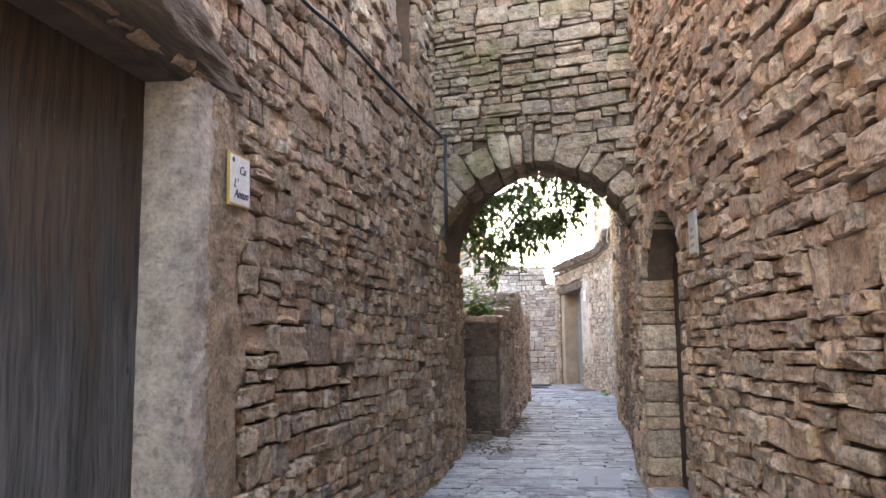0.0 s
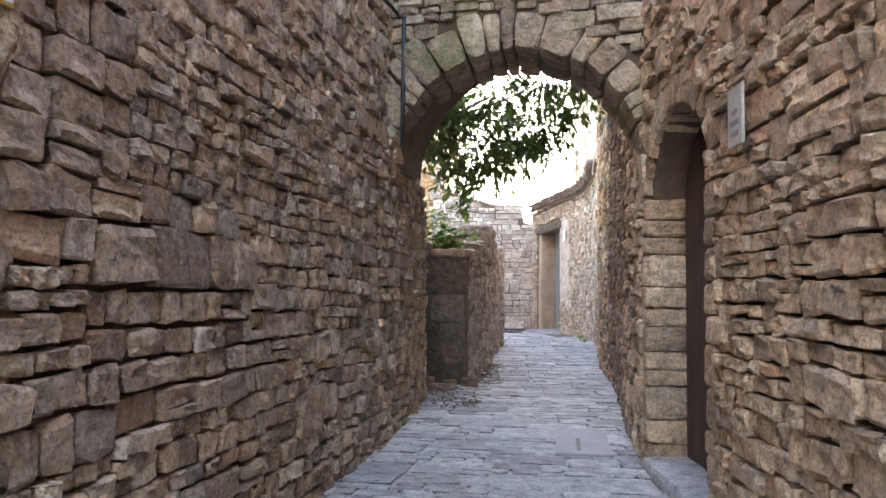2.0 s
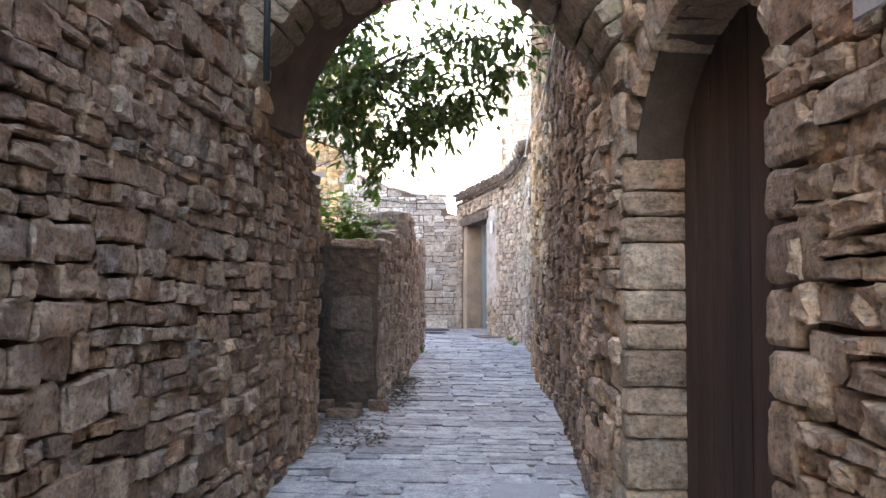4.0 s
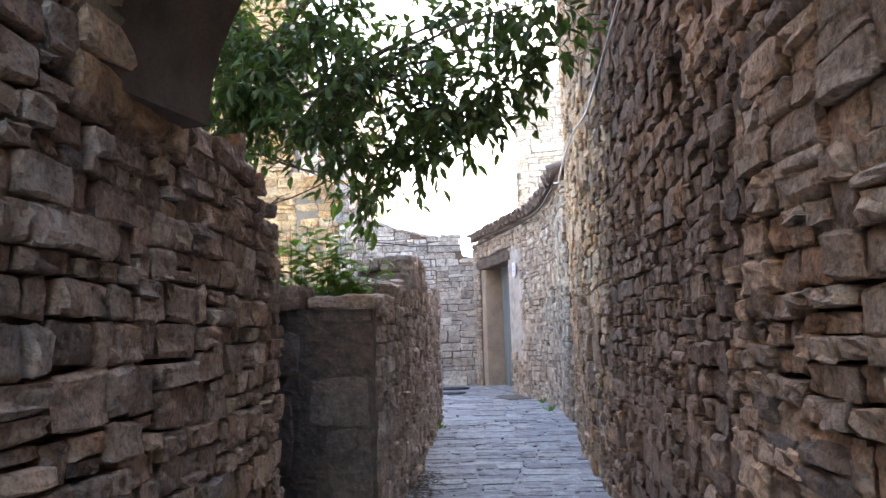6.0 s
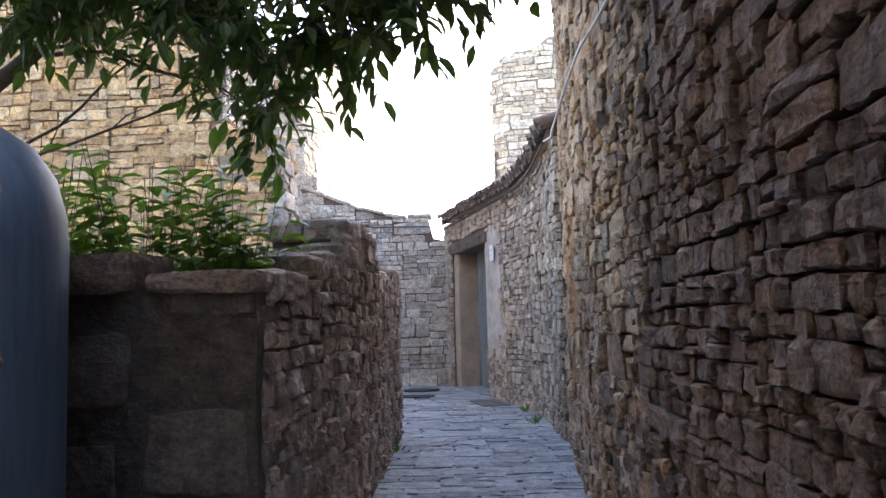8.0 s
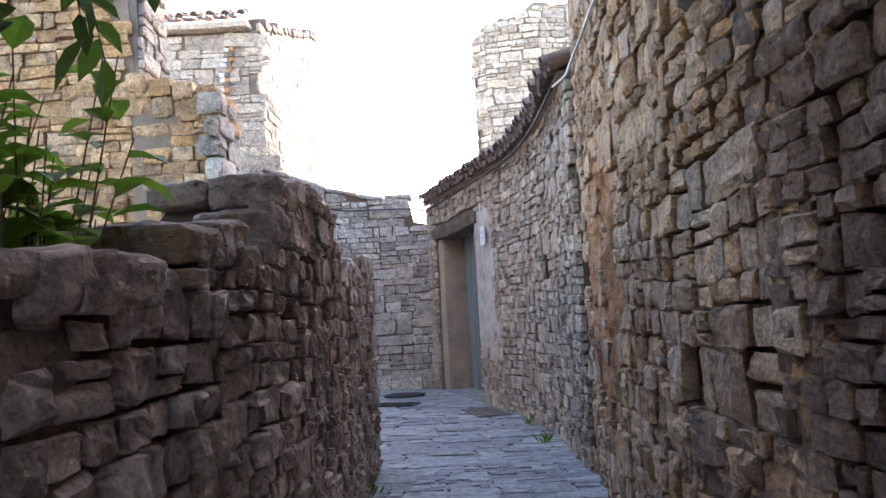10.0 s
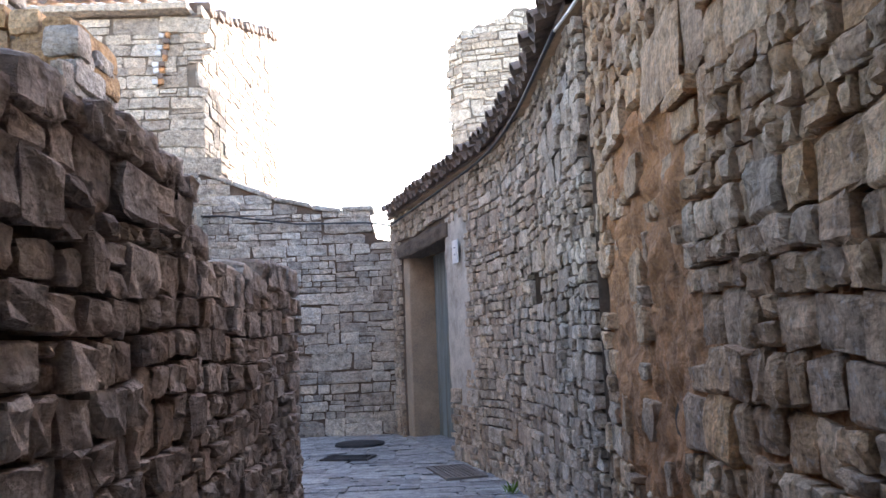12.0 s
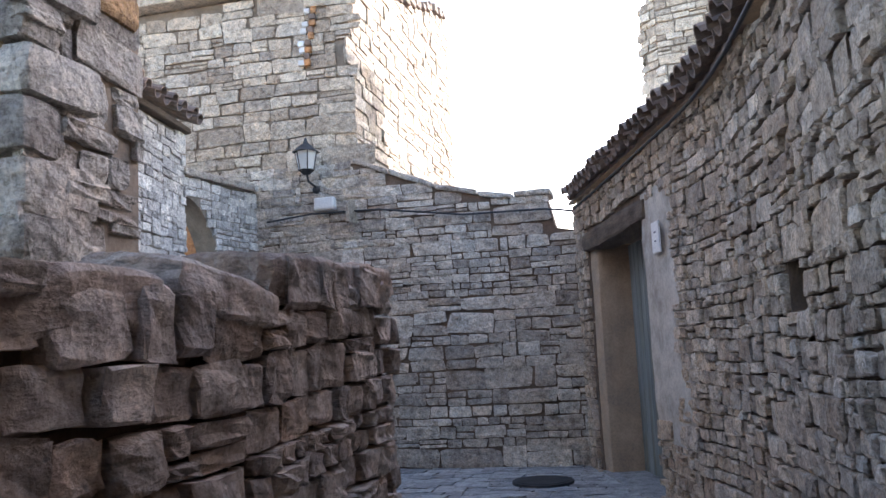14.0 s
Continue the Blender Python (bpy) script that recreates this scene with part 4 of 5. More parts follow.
for k in range(9):
    z = 5.86 + 0.1 * k
    x = -4.24 + 0.016 * k + rng_sc.uniform(-0.03, 0.03)
    bm = rough_block((x - 0.05, 22.36, z), (x + rng_sc.uniform(0.02, 0.06), 22.47, z + 0.095), k + 700, 0.02, 2)
    part("brick", bm, M_TILE if k % 2 else M_ORANGE, house, "broken red brick in a crack")
    if k % 3 != 1:
        bm = rough_block((x - 0.15, 22.365, z), (x - 0.05, 22.46, z + 0.085), k + 720, 0.02, 2)
        part("mortar_lump", bm, M_WHITE, house, "pale mortar lump in a crack")
rng_tf = np.random.default_rng(97)
for k in range(16):
    s = S_CORNER + 0.4 + k * 0.4 + rng_tf.uniform(-0.15, 0.15)
    set_piece(house, H_LINE, s, (-rng_tf.uniform(0.08, 0.22), -0.3, h_top(s) - 0.12), (rng_tf.uniform(0.08, 0.22), 0.1, h_top(s) + rng_tf.uniform(-0.02, 0.08)), k + 740, M_TILE, "verge_tile", 0.03, 2)
# ---- shed with its tiled eave and half arch ----
S_LINE = Line([(-4.6, 14.6), (-5.4, 20.9)], side=1)
S2_LINE = Line([(-5.4, 20.9), (-5.12, 22.42)], side=1)
shed = thing("shed", "pale stone shed with a clay tile eave and small window", "shed")
WIN_S = (4.45, 4.8, 3.4, 3.75)
core(shed, S_LINE, lambda s: [(0, WIN_S[2]), (WIN_S[3], 4.6)] if WIN_S[0] < s < WIN_S[1] else [(0, 4.6)], 0.4, M_MORTAR_PALE, breaks=WIN_S[:2], name="wall")
rng_s = np.random.default_rng(101)
cells = lay_out(rng_s, 0, S_LINE.length, 0.5, 4.6, high=(0.10, 0.2), long=(1.2, 3.0))
masonry(shed, S_LINE, cells, lambda s, z: z < 4.56, 101, M_STONE_SHED, depth=(0.015, 0.045), near=(4.5, 3.5), count=200, holes=[WIN_S])
set_piece(shed, S_LINE, 3.4, (-3.3, -0.3, 4.56), (2.95, 0.12, 4.65), 5, M_WOOD_BEAM, "eave_board", 0.006, 6)
eave(shed, S_LINE, 0.2, 6.3, 4.67, 0.28, 2, pitch=0.3)
core(shed, S2_LINE, lambda s: [(1.2 + 2.55 * max(0, 1 - (s / 0.95) ** 2) ** 0.5 if s < 0.95 else 0.0, float(np.interp(s, [0, 1.4], [4.1, 4.0])))], 0.35, M_MORTAR_PALE, step=0.07, name="arch_wall")
cells = lay_out(rng_s, 0, S2_LINE.length, 0.5, 4.0, high=(0.09, 0.16), long=(1.2, 2.6))
masonry(shed, S2_LINE, cells, lambda s, z: z < np.interp(s, [0, 1.4], [4.05, 3.95]) and (s > 0.95 or z > 1.25 + 2.55 * max(0, 1 - (s / 0.95) ** 2) ** 0.5), 102, M_STONE_SHED, depth=(0.01, 0.035))
set_piece(shed, S2_LINE, 0.7, (-0.75, -0.3, 4.02), (0.75, 0.08, 4.12), 6, M_STONE_GREY, "coping", 0.008, 3)
bm = bmesh.new()
box(bm, (-8.5, 21.9, 0.0), (-5.7, 22.2, 4.0))
part("inner_wall", bm, M_ORANGE, shed)

# ---- ruined house corner behind the garden ----
Q_LINE = Line([(-9.0, 14.3), (-2.05, 14.13), (-2.08, 14.86)], side=1)
ruin = thing("ruin", "ruined honey-coloured stone house corner with a broken top", "ruin")
S_QC = 6.952


def q_top(s):
    return float(np.interp(s, [0, 4.9, 6.1, 6.15, 6.4, 6.97, 7.7], [8.5, 8.2, 6.8, 3.72, 3.62, 3.5, 3.4])) + top_noise(s, 12, 0.05, 2.5)


core(ruin, Q_LINE, lambda s: [(0, q_top(s) - 0.08)], 0.72, M_REVEAL, step=0.12, breaks=[S_QC], name="wall")
rng_q = np.random.default_rng(111)
cells = lay_out(rng_q, 0, S_QC - 0.02, 0.8, 8.5, high=(0.09, 0.18), long=(1.2, 3.0))
masonry(ruin, Q_LINE, cells, lambda s, z: z < q_top(s) - 0.05 and s < S_QC, 111, M_STONE_HONEY, depth=(0.02, 0.07), near=(5.5, 2.6), count=260)
cells = lay_out(rng_q, S_QC, Q_LINE.length, 0.8, 3.7, high=(0.12, 0.24), long=(1.0, 2.6))
masonry(ruin, Q_LINE, cells, lambda s, z: z < q_top(s) - 0.05 and s > S_QC, 112, M_STONE_GREY, depth=(0.03, 0.09), near=(8, 2.6), count=100)
for k in range(4):
    sq = 6.2 + 0.2 * k
    set_piece(ruin, Q_LINE, sq + 0.1, (-0.098, -0.7, q_top(sq + 0.1) - 0.34), (0.098, 0.05 + 0.01 * (k % 2), q_top(sq + 0.1) - 0.15), k + 760, M_STONE_HONEY, "stone", 0.015, 3)
    set_piece(ruin, Q_LINE, sq + 0.08, (-0.098, -0.7, q_top(sq + 0.1) - 0.148), (0.098, 0.09 - 0.01 * k, q_top(sq + 0.1) + 0.02), k + 770, M_STONE_HONEY, "stone", 0.02, 3)
zq, k = 0.9, 0
while zq < 3.4:
    hq = rng_q.uniform(0.14, 0.24)
    wx, wy = (0.17, 0.2) if k % 2 else (0.1, 0.42)
    bm = rough_block((-2.03 - wx, 14.06 - 0.01 * (k % 2), zq), (-1.985 + 0.012 * (k % 3), 14.08 + wy, min(zq + hq, 3.5) - 0.008), k + 780, 0.016, 3)
    part("quoin", bm, M_STONE_GREY, ruin)
    zq += hq
    k += 1
Q2_LINE = Line([(-2.74, 14.16), (-2.77, 14.9)], side=1)
core(ruin, Q2_LINE, lambda s: [(2.5, 6.9 + top_noise(s, 3, 0.1))], 0.1, M_MORTAR_PALE, step=0.3, name="cross_wall")
cells = lay_out(rng_q, 0, Q2_LINE.length, 3.0, 6.9, high=(0.12, 0.24), long=(1.0, 2.6))
masonry(ruin, Q2_LINE, cells, lambda s, z: z < 6.7, 113, M_STONE_GREY, depth=(0.03, 0.07))

# ---- round tower remains far behind the barn ----
# the run out to x = 14 is hidden, added to block the sun
T_LINE = Line([(1.9, 33.5), (1.0, 32.2), (0.9, 31.4), (1.3, 30.9), (2.6, 30.6), (7.0, 31.5), (14.0, 33.5)], side=1)
tower = thing("tower", "pale stone tower ruin with a jagged top", "tower")


# beyond s = 6.5 the unseen top is raised to shade the ruin
def t_top(s):
    return 10.1 + min(s - 3.5, 1.5) * 0.25 + min(max(s - 6.5, 0.0), 4.0) * 1.2 + top_noise(s, 15, 0.25)


core(tower, T_LINE, lambda s: [(0, t_top(s))], 0.6, M_MORTAR_PALE, step=0.2, name="wall")
rng_w = np.random.default_rng(121)
cells = lay_out(rng_w, 0, 9.5, 2.5, 12, band=(0.7, 1.2), panel=(1.5, 3), high=(0.16, 0.27), long=(1.3, 2.8))
masonry(tower, T_LINE, cells, lambda s, z: z < t_top(s), 121, M_STONE_PALE, depth=(0.02, 0.06), gap=0.028, near=(3.4, 8.5), count=250)

# ---- unseen wall added west of the garden to keep skylight off the lane ----
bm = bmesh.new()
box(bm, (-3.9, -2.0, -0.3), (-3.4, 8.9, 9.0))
tagged(part("wall_west", bm, M_STONE_SHADED), "unseen plain wall added west of the garden to block skylight", "wall", kind="structure")

# ---- plank door of the left house ----
door_left = thing("door_3", "weathered grey plank door with knots and nail holes", "door", kind="structure")
rng_p = np.random.default_rng(131)
edges = [-2.0, -1.58, -1.16, -0.305]
for k, (a, b) in enumerate(zip(edges, edges[1:])):
    sa, sb = A_LINE.s_of_y(a), A_LINE.s_of_y(b)
    bm = bmesh.new()
    box(bm, (-(sb - sa) / 2 + 0.0025, -0.20, -0.28), ((sb - sa) / 2 - 0.0025, -0.155 + rng_p.uniform(-0.004, 0.004), 2.3), on_line(A_LINE, (sa + sb) / 2), 0.004)
    bmesh.ops.recalc_face_normals(bm, faces=list(bm.faces))
    plank = part("plank", bm, M_WOOD, door_left)
    for _ in range(16):
        u, z = rng_p.uniform(-0.42, 0.42) * (sb - sa), rng_p.uniform(0.2, 2.1)
        bm = bmesh.new()
        bmesh.ops.create_uvsphere(bm, u_segments=8, v_segments=5, radius=1.0)
        bmesh.ops.transform(bm, verts=list(bm.verts), matrix=on_line(A_LINE, (sa + sb) / 2) @ Matrix.LocRotScale((u, -0.152, z), None, (0.011, 0.004, rng_p.uniform(0.012, 0.028))))
        part("nail", bm, M_IRON, plank)
bm = bmesh.new()
for k in range(9):
    c = A_LINE.at(A_LINE.s_of_y(-1.25))[0]
    ring = [(c[0] - 0.13 + 0.003 * math.cos(t), c[1] + (-0.06 + k * 0.014) + 0.011 * math.cos(t), 1.12 - 0.02 * math.sin(k / 8 * math.pi) + 0.008 * math.sin(t)) for t in np.linspace(0, 2 * math.pi, 10)]
    tube(bm, ring, 0.0022, 6)
part("chain", bm, M_IRON, door_left, "thin steel chain")
# beam over the door
beam_pts = [(-2.2, 2.46, 0.22), (-1.5, 2.44, 0.23), (-1.0, 2.40, 0.22), (-0.7, 2.36, 0.20), (-0.4, 2.30, 0.16), (-0.15, 2.25, 0.12), (0.05, 2.22, 0.095), (0.16, 2.2, 0.075), (0.24, 2.18, 0.04)]
bm = bmesh.new()
rings = []
for y, z, r in beam_pts:
    q, t, n = A_LINE.at(A_LINE.s_of_y(y))
    ring = []
    for k in range(14):
        a = 2 * math.pi * k / 14
        rr = r * (1 + 0.18 * noise.noise((y * 2.5, math.cos(a) * 1.5, math.sin(a) * 1.5)))
        ring.append(bm.verts.new((q[0] - 0.02 + rr * 0.95 * math.cos(a), q[1], z + 0.04 + rr * math.sin(a))))
    rings.append(ring)
for r0, r1 in zip(rings, rings[1:]):
    for k in range(14):
        bm.faces.new((r0[k], r1[k], r1[(k + 1) % 14], r0[(k + 1) % 14]))
bm.faces.new(rings[0])
bm.faces.new(list(reversed(rings[-1])))
bmesh.ops.subdivide_edges(bm, edges=list(bm.edges), cuts=4, use_grid_fill=True)
for v in bm.verts:
    v.co += Vector(noise.noise_vector(Vector((v.co.x * 9, v.co.y * 2.5, v.co.z * 9)))) * 0.035 + Vector(noise.noise_vector(Vector((v.co.x * 30, v.co.y * 4, v.co.z * 30)))) * 0.012
tagged(part("lintel_beam", bm, M_WOOD_BEAM, smooth=True), "gnarled old wooden lintel beam over a plank door", "beam", kind="structure")
# plaster jamb
bm = bmesh.new()
ys = np.linspace(-0.32, 0.42, 48)
zs = np.linspace(-0.35, 2.2, 130)
grid = []
for y in ys:
    q, t, n = A_LINE.at(A_LINE.s_of_y(y))
    col = []
    for z in zs:
        rag = min(max((y + 0.06) / 0.25, 0.0), 1.0)
        o = 0.062 + 0.02 * noise.noise((y * 4, z * 2.2, 5)) + (0.008 + 0.03 * rag) * noise.noise((y * 9, z * 8, 2)) + 0.014 * rag * noise.noise((y * 25, z * 22, 2))
        fade = (y - (0.10 + 0.14 * noise.noise((z * 2.6, 8, 8)))) / 0.24
        o -= 0.075 * min(max(fade, 0), 1)
        if y < -0.3:
            o -= 0.012 + 0.02 * abs(noise.noise((z * 4.0, 3, 3)))
        col.append(bm.verts.new((q[0] + n[0] * o, q[1], z)))
    grid.append(col)
q, t, n = A_LINE.at(A_LINE.s_of_y(-0.32))
grid.insert(0, [bm.verts.new((q[0] - 0.2, -0.34 + 0.008 * noise.noise((z * 5, 2, 1)), z)) for z in zs])
for a, b in zip(grid, grid[1:]):
    for k in range(len(zs) - 1):
        bm.faces.new((a[k], a[k + 1], b[k + 1], b[k]))
for f in bm.faces:
    m_ = f.calc_center_median()
    if m_.y > -0.15 + 0.12 * noise.noise((m_.z * 2.2, m_.y * 3, 6.0)) + 0.05 * noise.noise((m_.z * 11, m_.y * 9, 2.0)):
        f.material_index = 1
jamb_ob = part("plaster_jamb", bm, M_PLASTER, wall_left, "grey crumbling plaster door jamb", smooth=True)
jamb_ob.data.materials.append(M_ROUGH)

# ---- house-name tile ----
def script_text(body, size, loc, parent, material, rot, name="lettering"):
    cu = bpy.data.curves.new(name, "FONT")
    cu.body, cu.size, cu.extrude, cu.align_x, cu.shear = body, size, 0.0012, "CENTER", 0.3
    tmp = new("text_source", cu)
    dg = bpy.context.evaluated_depsgraph_get()
    me = bpy.data.meshes.new_from_object(tmp.evaluated_get(dg))
    bpy.data.objects.remove(tmp)
    me.materials.clear()
    ob = link_mesh(name, me, material, parent)
    ob.matrix_basis = rot @ Matrix.Translation(loc)
    return ob


SIGN = on_line(A_LINE, A_LINE.s_of_y(0.06), 0.075, 1.835) @ Matrix.Rotation(radians(-2), 4, "Y")
sign = thing("house_sign", "white ceramic house-name tile with an ochre border", "sign")
bm = bmesh.new()
box(bm, (-0.108, 0.0, -0.118), (0.108, 0.012, 0.118), SIGN, 0.003)
bmesh.ops.recalc_face_normals(bm, faces=list(bm.faces))
part("border", bm, M_GILT, sign)
bm = bmesh.new()
box(bm, (-0.098, 0.008, -0.108), (0.098, 0.0145, 0.108), SIGN, 0.002)
bmesh.ops.recalc_face_normals(bm, faces=list(bm.faces))
part("tile", bm, M_CERAMIC, sign)
FACE = SIGN @ Matrix(((1, 0, 0, 0), (0, 0, 1, 0.016), (0, 1, 0, 0), (0, 0, 0, 1)))
for body, x, z in (("Ca", 0.02, 0.03), ("L'", -0.05, -0.035), ("Anton", 0.008, -0.08)):
    script_text(body, 0.056, (x, z, 0), sign, M_INK, FACE)
bm = bmesh.new()
bmesh.ops.create_uvsphere(bm, u_segments=10, v_segments=6, radius=0.011)
bmesh.ops.transform(bm, verts=list(bm.verts), matrix=SIGN @ Matrix.LocRotScale((-0.07, 0.016, 0.085), None, (1, 0.4, 1.2)))
part("emblem", bm, M_INK, sign)

# ---- tile by the side door ----
plate = thing("wall_tile", "grey ceramic plaque with faint lettering on the wall", "sign")
PL = on_line(R_LINE, R_LINE.s_of_y(2.06), 0.088, 1.80)
bm = bmesh.new()
box(bm, (-0.095, 0.0, -0.135), (0.095, 0.014, 0.135), PL, 0.003)
bmesh.ops.recalc_face_normals(bm, faces=list(bm.faces))
part("tile", bm, plain_material("grey_glazed_tile", (0.42, 0.39, 0.35), 0.35, vary=0.12, relief=0.0005), plate)
for z, w in ((0.02, 0.07), (-0.03, 0.11), (-0.08, 0.09)):
    bm = bmesh.new()
    box(bm, (-w / 2, 0.013, z - 0.012), (w / 2, 0.016, z + 0.012), PL)
    bmesh.ops.recalc_face_normals(bm, faces=list(bm.faces))
    part("lettering", bm, plain_material("faded_ink", (0.22, 0.21, 0.2), 0.5, vary=0.1), plate)

# ---- house number by the barn door ----
num = thing("number_plate", "small white house-number plate beside the barn door", "sign")
bm = bmesh.new()
NP = on_line(D_LINE, BARN[0] - 0.55, 0.075, 2.5)
box(bm, (-0.11, 0, -0.14), (0.11, 0.015, 0.14), NP, 0.004)
bmesh.ops.recalc_face_normals(bm, faces=list(bm.faces))
part("plate", bm, M_WHITE, num)
for z in (0.045, -0.035):
    bm = bmesh.new()
    box(bm, (-0.028, 0.013, z - 0.006), (0.028, 0.018, z + 0.006), NP)
    bmesh.ops.recalc_face_normals(bm, faces=list(bm.faces))
    part("lettering", bm, M_INK, num)

# ---- ochre render left on the right wall ----
bm = bmesh.new()
grid = []
for y in np.linspace(10.9, 13.92, 116):
    q, t, n = R_LINE.at(R_LINE.s_of_y(y))
    col = []
    for z in np.linspace(-0.15, 3.1, 130):
        o = 0.035 + 0.05 * noise.noise((y * 3, z * 3, 11)) + 0.035 * noise.noise((y * 9, z * 9, 3)) + 0.015 * noise.noise((y * 24, z * 24, 3))
        u, v = (y - 12.85) / 1.05, (z - 1.5) / 1.05
        far = max(0.0, u * u + v * v - 0.75)
        o = max(o - 0.16 * far, min(o, 0.03 + 0.018 * noise.noise((y * 5, z * 5, 21))))
        if min(abs(y - 10.9), abs(y - 13.92), abs(z + 0.15), abs(z - 3.1)) < 0.03:
            o = -0.02
        col.append(bm.verts.new((q[0] + n[0] * o, q[1] + n[1] * o, z)))
    grid.append(col)
for a, b in zip(grid, grid[1:]):
    for k in range(129):
        bm.faces.new((a[k], b[k], b[k + 1], a[k + 1]))
part("render_patch", bm, M_ORANGE, wall_right, "crumbling ochre earth render", smooth=True)

# ---- cables ----
def cable(name, pts, r, material, label):
    bm = bmesh.new()
    p = np.array(pts, float)
    c = Line(p[:, :2], smooth=True)
    n = len(c.p)
    zz = np.interp(np.linspace(0, len(p) - 1, n), np.arange(len(p)), p[:, 2])
    tube(bm, [(x, y, z) for (x, y), z in zip(c.p, zz)], r, 6)
    return tagged(part(name, bm, material, smooth=True), label, "cable")


cable("wall_cable", [(-1.02, -2.4, 2.9), (-1.0, -0.6, 2.95), (-0.985, 0.8, 3.01), (-0.975, 1.5, 3.08), (-0.965, 3.05, 3.17), (-0.90, 4.3, 3.21), (-0.83, 4.44, 3.16)], 0.014, M_BLACK, "black cable sagging along a rubble wall")
bm = bmesh.new()
tube(bm, [(-0.83, 4.46, 3.18), (-0.83, 4.46, 2.7), (-0.83, 4.46, 2.15)], 0.018, 8)
tagged(part("conduit", bm, M_BLACK, smooth=True), "thin dark conduit running down a stone corner", "pipe")
cable("wall_cable", [(0.90, 5.6, 3.32), (0.93, 7.5, 3.24), (0.95, 9.5, 3.14), (0.90, 10.6, 3.16), (0.91, 12.35, 3.12), (0.96, 13.3, 3.2), (0.97, 14.2, 3.36)], 0.011, M_WHITE, "pale cable looping down a rubble wall")
cable("eave_cable", [(0.97, 14.2, 3.36), (0.90, 16.0, 3.34), (0.74, 17.5, 3.34), (0.34, 19.05, 3.32), (-0.45, 21.8, 3.28)], 0.016, M_BLACK, "black cable strung under a tiled eave")
cable("yard_cable", [(-0.42, 22.30, 3.32), (-0.9, 22.32, 3.40), (-2.0, 22.32, 3.42), (-3.2, 22.32, 3.6), (-4.2, 22.32, 3.62), (-4.9, 22.3, 3.55)], 0.014, M_BLACK, "black cable strung across a stone yard wall")

# ---- wall lantern and box ----
lamp = thing("wall_lantern", "black iron wall lantern with a glass body on a bracket", "lamp")
LX, LY, LZ = -4.16, 22.05, 4.36
bm = bmesh.new()
rings = [(0.11, -0.16), (0.16, 0.10)]
vs = [[bm.verts.new((LX + r * math.cos(math.pi / 3 * k), LY + r * math.sin(math.pi / 3 * k), LZ + z)) for k in range(6)] for r, z in rings]
for k in range(6):
    bm.faces.new((vs[0][k], vs[0][(k + 1) % 6], vs[1][(k + 1) % 6], vs[1][k]))
part("glass", bm, M_GLASS, lamp)
bm = bmesh.new()
bmesh.ops.create_cone(bm, cap_ends=True, segments=6, radius1=0.20, radius2=0.06, depth=0.12, matrix=Matrix.Translation((LX, LY, LZ + 0.16)))
bmesh.ops.create_cone(bm, cap_ends=True, segments=8, radius1=0.05, radius2=0.012, depth=0.1, matrix=Matrix.Translation((LX, LY, LZ + 0.26)))
part("hood", bm, M_IRON, lamp)
for k in range(6):
    bm = bmesh.new()
    a = math.pi / 3 * k
    tube(bm, [(LX + 0.11 * math.cos(a), LY + 0.11 * math.sin(a), LZ - 0.16), (LX + 0.16 * math.cos(a), LY + 0.16 * math.sin(a), LZ + 0.10)], 0.009, 5)
    part("bar", bm, M_IRON, lamp)
bm = bmesh.new()
bmesh.ops.create_cone(bm, cap_ends=True, segments=6, radius1=0.04, radius2=0.12, depth=0.07, matrix=Matrix.Translation((LX, LY, LZ - 0.19)))
tube(bm, [(LX, LY, LZ - 0.2), (LX + 0.02, LY + 0.02, LZ - 0.32), (LX + 0.04, LY + 0.2, LZ - 0.36), (LX + 0.04, 22.42, LZ - 0.34)], 0.018, 8)
part("bracket", bm, M_IRON, lamp)
bm = bmesh.new()
bmesh.ops.create_uvsphere(bm, u_segments=10, v_segments=6, radius=0.06, matrix=Matrix.Translation((LX + 0.04, 22.3, LZ - 0.40)))
part("rosette", bm, M_IRON, lamp)
jbox = thing("junction_box", "white plastic junction box on a stone wall", "box")
bm = bmesh.new()
box(bm, (-4.16, 22.28, 3.66), (-3.86, 22.42, 3.84), None, 0.012)
part("body", bm, M_WHITE, jbox)
bm = bmesh.new()
box(bm, (-4.145, 22.265, 3.675), (-3.875, 22.285, 3.825), None, 0.006)
part("lid", bm, M_WHITE, jbox)

# ---- covers in the paving ----
cover = thing("manhole_cover", "round dark cast-iron manhole cover in the paving", "manhole cover")
bm = bmesh.new()
bmesh.ops.create_cone(bm, cap_ends=True, segments=40, radius1=0.36, radius2=0.355, depth=0.05, matrix=Matrix.Translation((-0.98, 21.15, 0.012)))
part("rim", bm, M_IRON, cover)
bm = bmesh.new()
bmesh.ops.create_cone(bm, cap_ends=True, segments=40, radius1=0.31, radius2=0.305, depth=0.05, matrix=Matrix.Translation((-0.98, 21.15, 0.017)))
part("lid", bm, M_IRON, cover)


